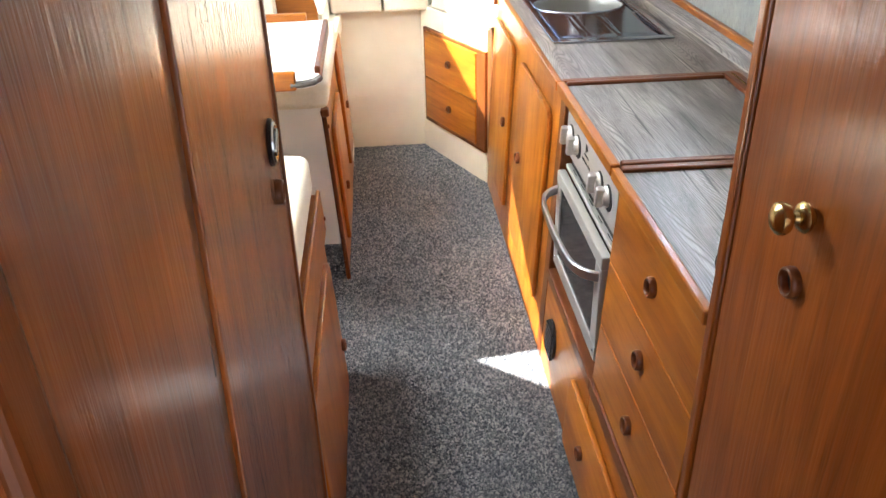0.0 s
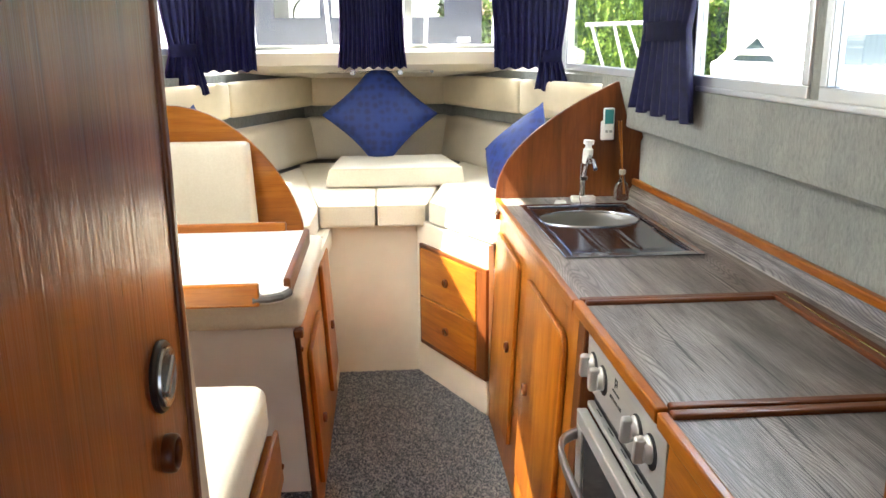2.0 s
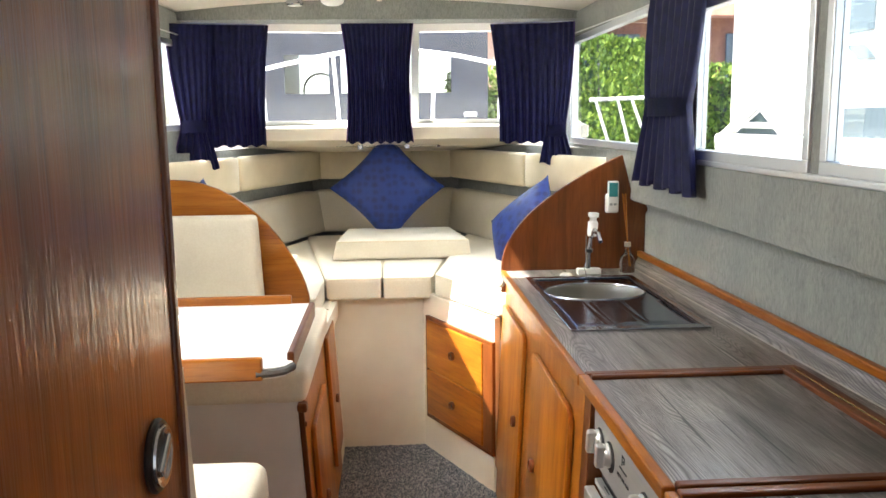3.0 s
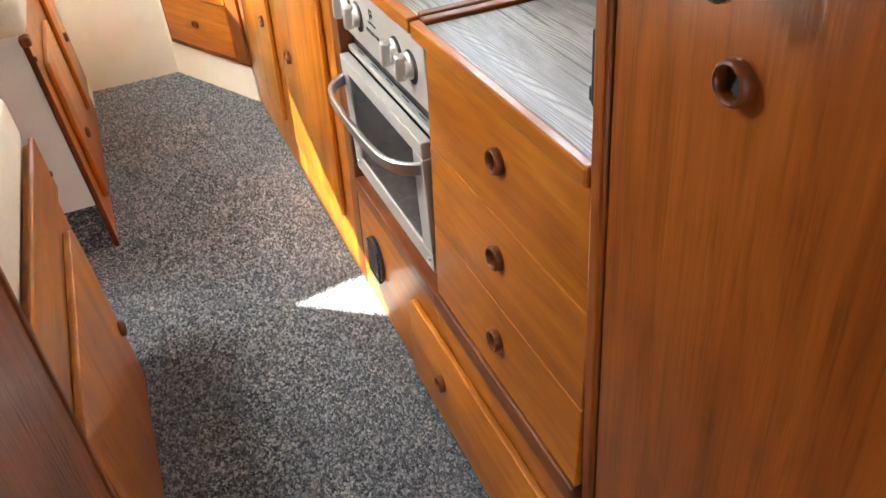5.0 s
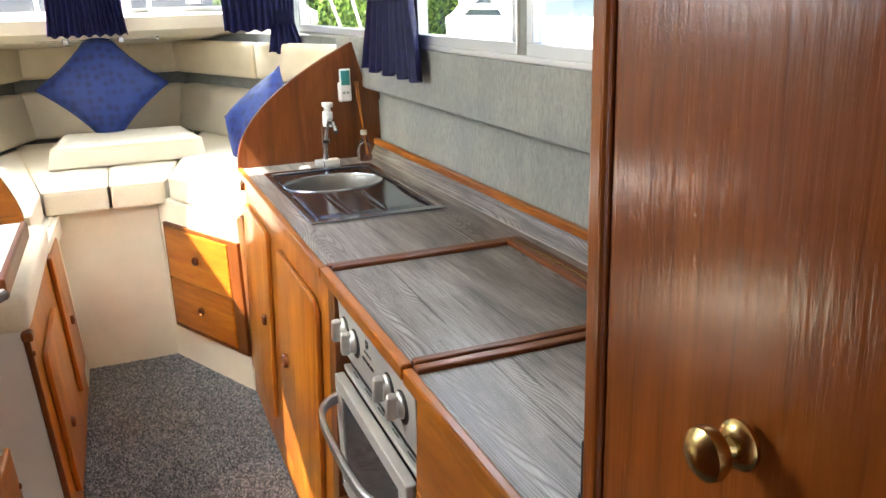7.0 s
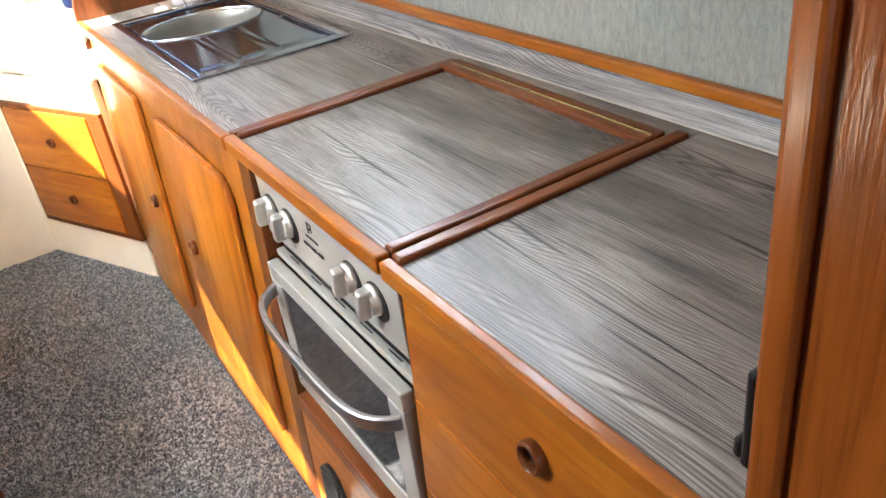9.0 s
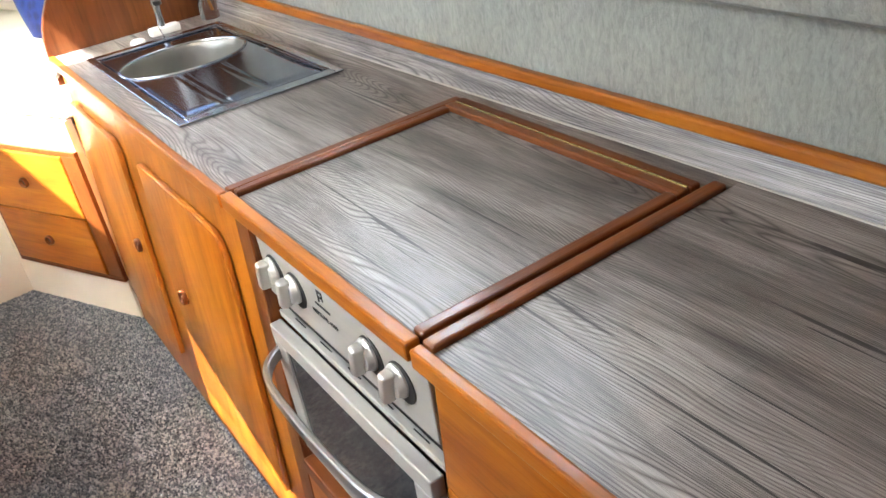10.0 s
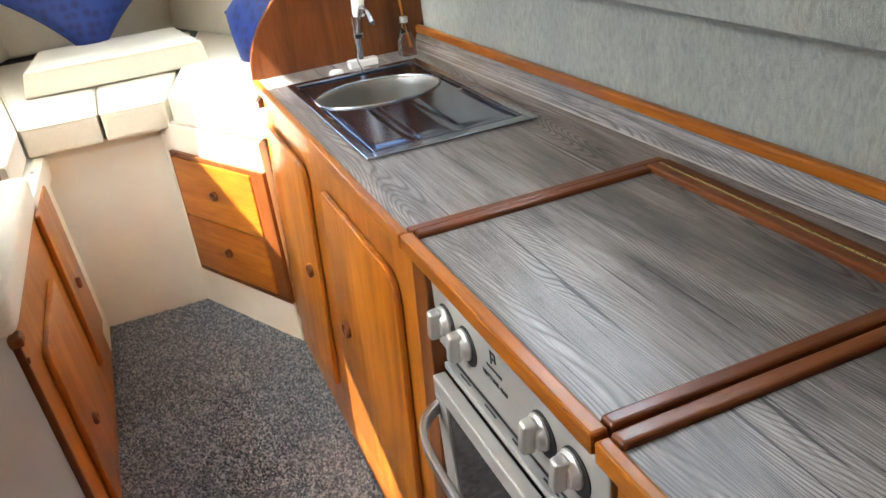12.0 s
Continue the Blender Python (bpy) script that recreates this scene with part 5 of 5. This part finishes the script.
part("oven_glass", box(CXF - 0.018, CXF - 0.012, 0.505, 0.895, 0.405, 0.618), oven_glass, od, "smoked glass")
def strap(points, half_height, half_thick):
    """A flat bar bent along a level line, with eased edges."""
    bm = bmesh.new()
    pts, rings = [Vector(p) for p in points], []
    e = half_thick * 0.5
    for i, p in enumerate(pts):
        d = (pts[min(i + 1, len(pts) - 1)] - pts[max(i - 1, 0)]).normalized()
        side = Vector((-d.y, d.x, 0)).normalized()
        ring = []
        for a, h in ((-1, -1), (1, -1), (1, 1), (-1, 1)):
            for ka, kh in (((half_thick, half_height - e), (half_thick - e, half_height)) if a * h < 0 else ((half_thick - e, half_height), (half_thick, half_height - e)))[::-1]:
                ring.append(bm.verts.new(p + side * (a * ka) + Vector((0, 0, h * kh))))
        rings.append(ring)
    for a, b in zip(rings, rings[1:]):
        for k in range(8):
            bm.faces.new((a[k], a[(k + 1) % 8], b[(k + 1) % 8], b[k]))
    bm.faces.new(rings[0])
    bm.faces.new(rings[-1])
    return bm


hp = []
for k in range(33):
    w = 2 * k / 32 - 1
    w = math.copysign(1 - (1 - abs(w)) ** 1.7, w)
    hp.append((CXF - 0.022 - 0.050 * (1 - abs(w) ** 7) ** 0.8 - 0.010 * (1 - w * w), 0.700 - 0.232 * w, 0.596))
part("handle", strap(hp, 0.013, 0.0055), handle_grey, od, "curved grey metal strap handle", True)
part("foot_strip", box(CXF - 0.004, CXF + 0.029, 0.455, 0.945, 0.3285, 0.352, 0.002), white_paint, cooker, "pale strip under the oven door")
part("hinge_pin", lathe([(0.0, 0.0), (0.006, 0.0), (0.006, 0.01), (0.0, 0.011)], (CXF - 0.03, 0.947, 0.578), (0, 1, 0), 10), black_plastic, od)
for y in (0.475, 0.925):
    part("screw", lathe([(0.0, 0.0), (0.004, 0.0), (0.003, 0.002), (0.0, 0.0022)], (CXF - 0.022, y, 0.385), (-1, 0, 0), 10), bright_steel, od)

# ---- ceiling lamps, rod ----
def ceiling_lamp(x, y, r, dome, label):
    z = 1.915 + 0.075 * (1 - ((x - MID) / 1.09) ** 2)
    lamp = thing("ceiling_lamp", x, y, z - 0.03, label, "ceiling lamp", "ceiling lamps")
    part("ring", lathe([(0.0, 0.0), (r * 0.8, 0.0), (r, -0.006), (r, -0.020), (r * 0.86, -0.026), (0.0, -0.026)], (x, y, z), (0, 0, 1), 28), bright_steel, lamp, smooth=True)
    part("lens", lathe([(0.0, -0.0262), (r * 0.8, -0.0262), (r * 0.7, -0.0262 - dome * 0.6), (r * 0.4, -0.0262 - dome), (0.0, -0.0265 - dome)], (x, y, z), (0, 0, 1), 24), white_plastic, lamp, "frosted lens", True)


ceiling_lamp(-0.523, 3.15, 0.040, 0.004, "small round chromed spot lamp, switched off")
ceiling_lamp(-0.345, 3.03, 0.066, 0.022, "round chromed dome lamp, switched off")
ceiling_lamp(0.214, 3.24, 0.040, 0.004, "small round chromed spot lamp, switched off")
built("ceiling_seam", box(MID - 0.012, MID + 0.012, -1.2, 3.42, 1.9802, 1.988, 0.002), headlining, "cream joint strip along the ceiling", "trim", kind="structure")
rod = thing("chart_light", -0.13, 3.62, 1.285, "clear strip light with chromed clips under the windscreen", "strip light")
part("tube", tube([(-0.39, 3.625, 1.300), (0.135, 3.625, 1.300)], 0.0045, 8), clear_glass, rod, smooth=True)
for x in (-0.262, -0.016):
    part("clip", box(x - 0.014, x + 0.014, 3.605, 3.655, 1.286, 1.314, 0.004), bright_steel, rod)
built("rod_end", lathe([(0.0, 0.0), (0.008, 0.0), (0.009, 0.01), (0.0, 0.014)], (0.15, 3.64, 1.30), (0, -1, 0), 12), bright_steel, "small chromed stud under the windscreen", "stud", smooth=True)
for side in (0.755, port(0.755)):
    built("curtain_wire", tube([(side, -0.05, 1.755), (side, 1.6, 1.79), (side, 3.2, 1.825)], 0.003, 6), white_plastic, "thin white curtain wire along the window heads", "curtain wire", "curtain wires")

# ---- outside ----
def rail_run(points, r=0.014):
    return tube(points, r, 8)


pulpit = thing("pulpit_rail", MID, 4.9, 0.9, "white tubular bow rail on the foredeck", "rail")
arc = [(-1.35, 4.5, 1.62), (-0.95, 4.85, 1.775), (-0.65, 4.95, 1.85), (-0.40, 5.0, 1.90), (-0.14, 5.02, 1.915), (0.10, 5.0, 1.905), (0.35, 4.95, 1.87), (0.65, 4.85, 1.80), (1.05, 4.5, 1.64)]
part("top_rail", rail_run(arc), boat_white, pulpit, smooth=True)
for a, b2 in (((-0.48, 4.98, 1.89), (-0.43, 4.9, 1.22)), ((0.21, 4.98, 1.89), (0.18, 4.9, 1.22)), ((-0.95, 4.85, 1.77), (-0.90, 4.75, 1.22)), ((0.65, 4.85, 1.80), (0.62, 4.75, 1.22))):
    part("stanchion", rail_run([a, b2], 0.013), boat_white, pulpit)
built("foredeck", prism([(-1.0, 4.37), (0.72, 4.37), (0.55, 4.9), (0.2, 5.6), (-0.48, 5.6), (-0.83, 4.9)], "z", 1.36, 1.40, 0.01), boat_white, "white foredeck beyond the windscreen", "deck", kind="structure")
side_rail = thing("boarding_rail", 1.55, 5.0, -0.9, "white tubular rail beside the foredeck", "rail")
part("top_rail", rail_run([(1.30, 5.0, 1.56), (1.80, 5.0, 1.575)]), boat_white, side_rail)
for x, dx in ((1.34, 0.12), (1.50, 0.10), (1.60, 0.14)):
    part("leg", rail_run([(x, 5.0, 1.56), (x + dx, 5.0, 1.20), (x + dx, 5.0, -0.9)], 0.011), boat_white, side_rail)

moored = thing("moored_boat", -0.2, 7.4, -0.9, "moored cruiser with a dark canvas canopy and clear windows", "boat")
part("hull", prism([(-1.6, -0.9), (1.3, -0.9), (1.6, 1.25), (-1.9, 1.25)], "y", 6.3, 11.0, 0.05), boat_white, moored)
canopy = part("canopy", wall_with_holes("y", 6.5, 6.56, -1.25, 0.76, 1.25, 2.5, [(-1.0, -0.62, 1.67, 2.0), (-0.52, -0.40, 1.67, 2.02), (0.05, 0.44, 1.67, 2.0)]), canvas, moored, "dark canvas canopy")
part("canopy_top", box(-1.3, 0.8, 6.5, 9.5, 2.5, 2.55, 0.02), canvas, moored)
part("canopy_side", box(0.70, 0.76, 6.57, 9.5, 1.25, 2.49), canvas, moored)
part("canopy_side", box(-1.25, -1.19, 6.57, 9.5, 1.25, 2.49), canvas, moored)
for x0, x1, z0, z1 in ((-1.0, -0.62, 1.67, 2.0), (-0.52, -0.40, 1.67, 2.02), (0.05, 0.44, 1.67, 2.0)):
    part("clear_window", box(x0, x1, 6.52, 6.526, z0, z1), clear_glass, canopy)
part("steering_wheel", tube([(-0.75 + 0.16 * math.cos(a), 7.2, 1.72 + 0.16 * math.sin(a)) for a in (2 * math.pi * k / 20 for k in range(20))], 0.012, 6, True), black_plastic, moored)
part("name_plate", box(0.55, 0.66, 6.49, 6.499, 1.46, 1.50), white_plastic, moored)

cruiser = thing("motor_cruiser", 5.0, 7.0, -0.9, "large white motor cruiser moored alongside", "boat")
part("hull", prism([(3.5, 1.25), (3.7, -0.9), (6.5, -0.9), (6.7, 1.25)], "y", 1.0, 8.25, 0.05), boat_white, cruiser)
part("cabin", box(3.62, 6.5, 1.2, 8.15, 1.25, 3.8, 0.08), boat_white, cruiser)
part("stripe", box(3.600, 3.619, 1.3, 6.07, 1.22, 1.49), boat_glass, cruiser, "blue-grey window band")
part("window", box(3.600, 3.619, 5.46, 6.22, 2.08, 2.38, 0.005), boat_glass, cruiser)
part("window", box(3.600, 3.619, 3.6, 4.8, 2.03, 2.36, 0.005), boat_glass, cruiser)
part("vent", prism([(5.42, 1.865), (5.64, 1.865), (5.83, 1.99), (5.57, 1.98)], "x", 3.604, 3.619), boat_glass, cruiser)
part("bracket", merge(tube([(3.55, 8.2, 1.17), (3.55, 7.22, 1.56), (3.55, 6.5, 1.17)], 0.05, 8), tube([(3.55, 7.75, 1.34), (3.55, 6.75, 1.34)], 0.03, 8)), boat_white, cruiser)
part("bracket_window", prism([(8.0, 1.18), (7.2, 1.50), (6.6, 1.18)], "x", 3.58, 3.60), boat_glass, cruiser)


def leaf_mass(x0, x1, y0, y1, z0, z1, count, size, seed):
    """Many small leaf blades over a lumpy hedge body."""
    rng = random.Random(seed)
    verts, faces = [], []
    for _ in range(count):
        x, z = rng.uniform(x0, x1), rng.uniform(z0, z1)
        lump = noise.noise(Vector((x * 1.3, z * 1.3, seed)))
        top = z1 - 0.18 * (1 + noise.noise(Vector((x * 0.9, 2.0, seed))))
        if z > top:
            z = top - rng.random() * 0.3
        y = y0 + (y1 - y0) * max(0, min(1, 0.35 + 0.5 * lump)) * rng.uniform(0.5, 1.0)
        c = Vector((x, y, z))
        q = Euler((rng.uniform(0, 6.28), rng.uniform(0, 6.28), rng.uniform(0, 6.28))).to_matrix()
        s = size * rng.uniform(0.6, 1.3)
        base = len(verts)
        verts += [tuple(c + q @ Vector(p)) for p in ((-s, 0, 0), (0, -s * 0.45, s * 0.1), (s, 0, 0), (0, s * 0.45, s * 0.1))]
        faces.append((base, base + 1, base + 2, base + 3))
    me = bpy.data.meshes.new("leaves")
    me.from_pydata(verts, [], faces)
    me.materials.append(leaves)
    return me


hedge = thing("hedge", 4.0, 9.6, -0.9, "tall clipped sunlit green hedge on the bank", "hedge", kind="stuff")
ob = new("leaves", leaf_mass(0.6, 9.5, 9.0, 10.0, -0.9, 2.25, 48000, 0.042, 3))
ob.parent, ob.location = hedge, -hedge.location
# plain box behind the leaves, coloured as the hedge's inner shade
part("shade_core", box(0.7, 9.4, 9.75, 10.1, -0.9, 1.8), mat("hedge_shade", (0.02, 0.035, 0.012), 0.9)[0], hedge)
bush = thing("bush", 2.4, 9.0, -0.9, "dark green bush in front of the hedge", "bush", kind="stuff")
ob = new("leaves", leaf_mass(1.9, 2.9, 8.6, 9.0, 0.8, 2.6, 6000, 0.042, 5))
ob.parent, ob.location = bush, -bush.location
house = thing("house", 4.0, 16.0, -0.9, "russet brick house behind the hedge", "house")
part("wall", box(2.0, 14.0, 15.0, 20.0, -0.9, 3.3), brick_red, house)
part("roof", prism([(14.6, 3.3), (20.4, 3.3), (17.5, 5.6)], "x", 1.6, 14.4), brick_red, house)
for x in (3.6, 6.4):
    part("window", box(x, x + 1.1, 14.93, 14.99, 2.0, 3.0, 0.01), boat_glass, house)


# ---- carpet pile ----
def carpet_pile(x0, x1, y0, y1, pitch, seed):
    """Leaning loop tufts over the open floor, in uneven rows."""
    rng = np.random.default_rng(seed)
    gx, gy = np.meshgrid(np.arange(x0, x1, pitch), np.arange(y0, y1, pitch))
    n = gx.size
    cx = gx.ravel() + rng.uniform(-0.45, 0.45, n) * pitch
    cy = gy.ravel() + rng.uniform(-0.45, 0.45, n) * pitch
    turn = rng.uniform(0, math.pi, n)
    high = rng.uniform(0.0028, 0.0062, n)
    wide = rng.uniform(0.50, 0.85, n) * pitch
    lean = rng.normal(0, 0.0015, (n, 2))
    verts = np.empty((n, 8, 3))
    for k in range(4):
        a = turn + math.pi / 2 * k
        long = 1.25 if k % 2 else 0.75
        verts[:, k] = np.stack([cx + wide * long * np.cos(a), cy + wide * long * np.sin(a), np.full(n, -0.001)], 1)
        verts[:, k + 4] = np.stack([cx + lean[:, 0] + 0.5 * wide * long * np.cos(a), cy + lean[:, 1] + 0.5 * wide * long * np.sin(a), high], 1)
    base = (np.arange(n) * 8)[:, None, None]
    quads = np.array([[0, 1, 5, 4], [1, 2, 6, 5], [2, 3, 7, 6], [3, 0, 4, 7], [4, 5, 6, 7]])[None]
    me = bpy.data.meshes.new("carpet_pile")
    me.from_pydata(verts.reshape(-1, 3).tolist(), [], (base + quads).reshape(-1, 4).tolist())
    me.polygons.foreach_set("use_smooth", [True] * len(me.polygons))
    return me


def pile_material():
    m, nt, b = mat("grey_loop_pile", (0.1, 0.1, 0.11), 0.95)
    g = nt.nodes.new("ShaderNodeNewGeometry")
    v = coords(nt, shift=False)
    mixed = maths(nt, "ADD", maths(nt, "MULTIPLY", g.outputs["Random Per Island"], 0.5), maths(nt, "MULTIPLY", noise_tex(nt, v, 70.0, 3, 0.7), 0.9))
    col = ramp(nt, mixed, ((0.38, (0.034, 0.042, 0.054)), (0.58, (0.080, 0.088, 0.102)), (0.76, (0.160, 0.164, 0.172)), (0.92, (0.32, 0.31, 0.30))))
    wide = noise_tex(nt, v, 5.0, 3)
    col = mix(nt, col, ramp(nt, wide, ((0.3, (0.82, 0.83, 0.86)), (0.7, (1.12, 1.1, 1.06)))), 0.8, "MULTIPLY")
    nt.links.new(col, b.inputs["Base Color"])
    b.inputs["Sheen Weight"].default_value = 0.2
    return m


pile = new("carpet_pile", carpet_pile(-0.355, 0.290, -0.75, 2.76, 0.0056, 11))
pile.data.materials.append(pile_material())
pile.parent, pile.location = FLOOR, -FLOOR.location
tagged(pile, "dense grey-blue loop pile", kind="stuff")
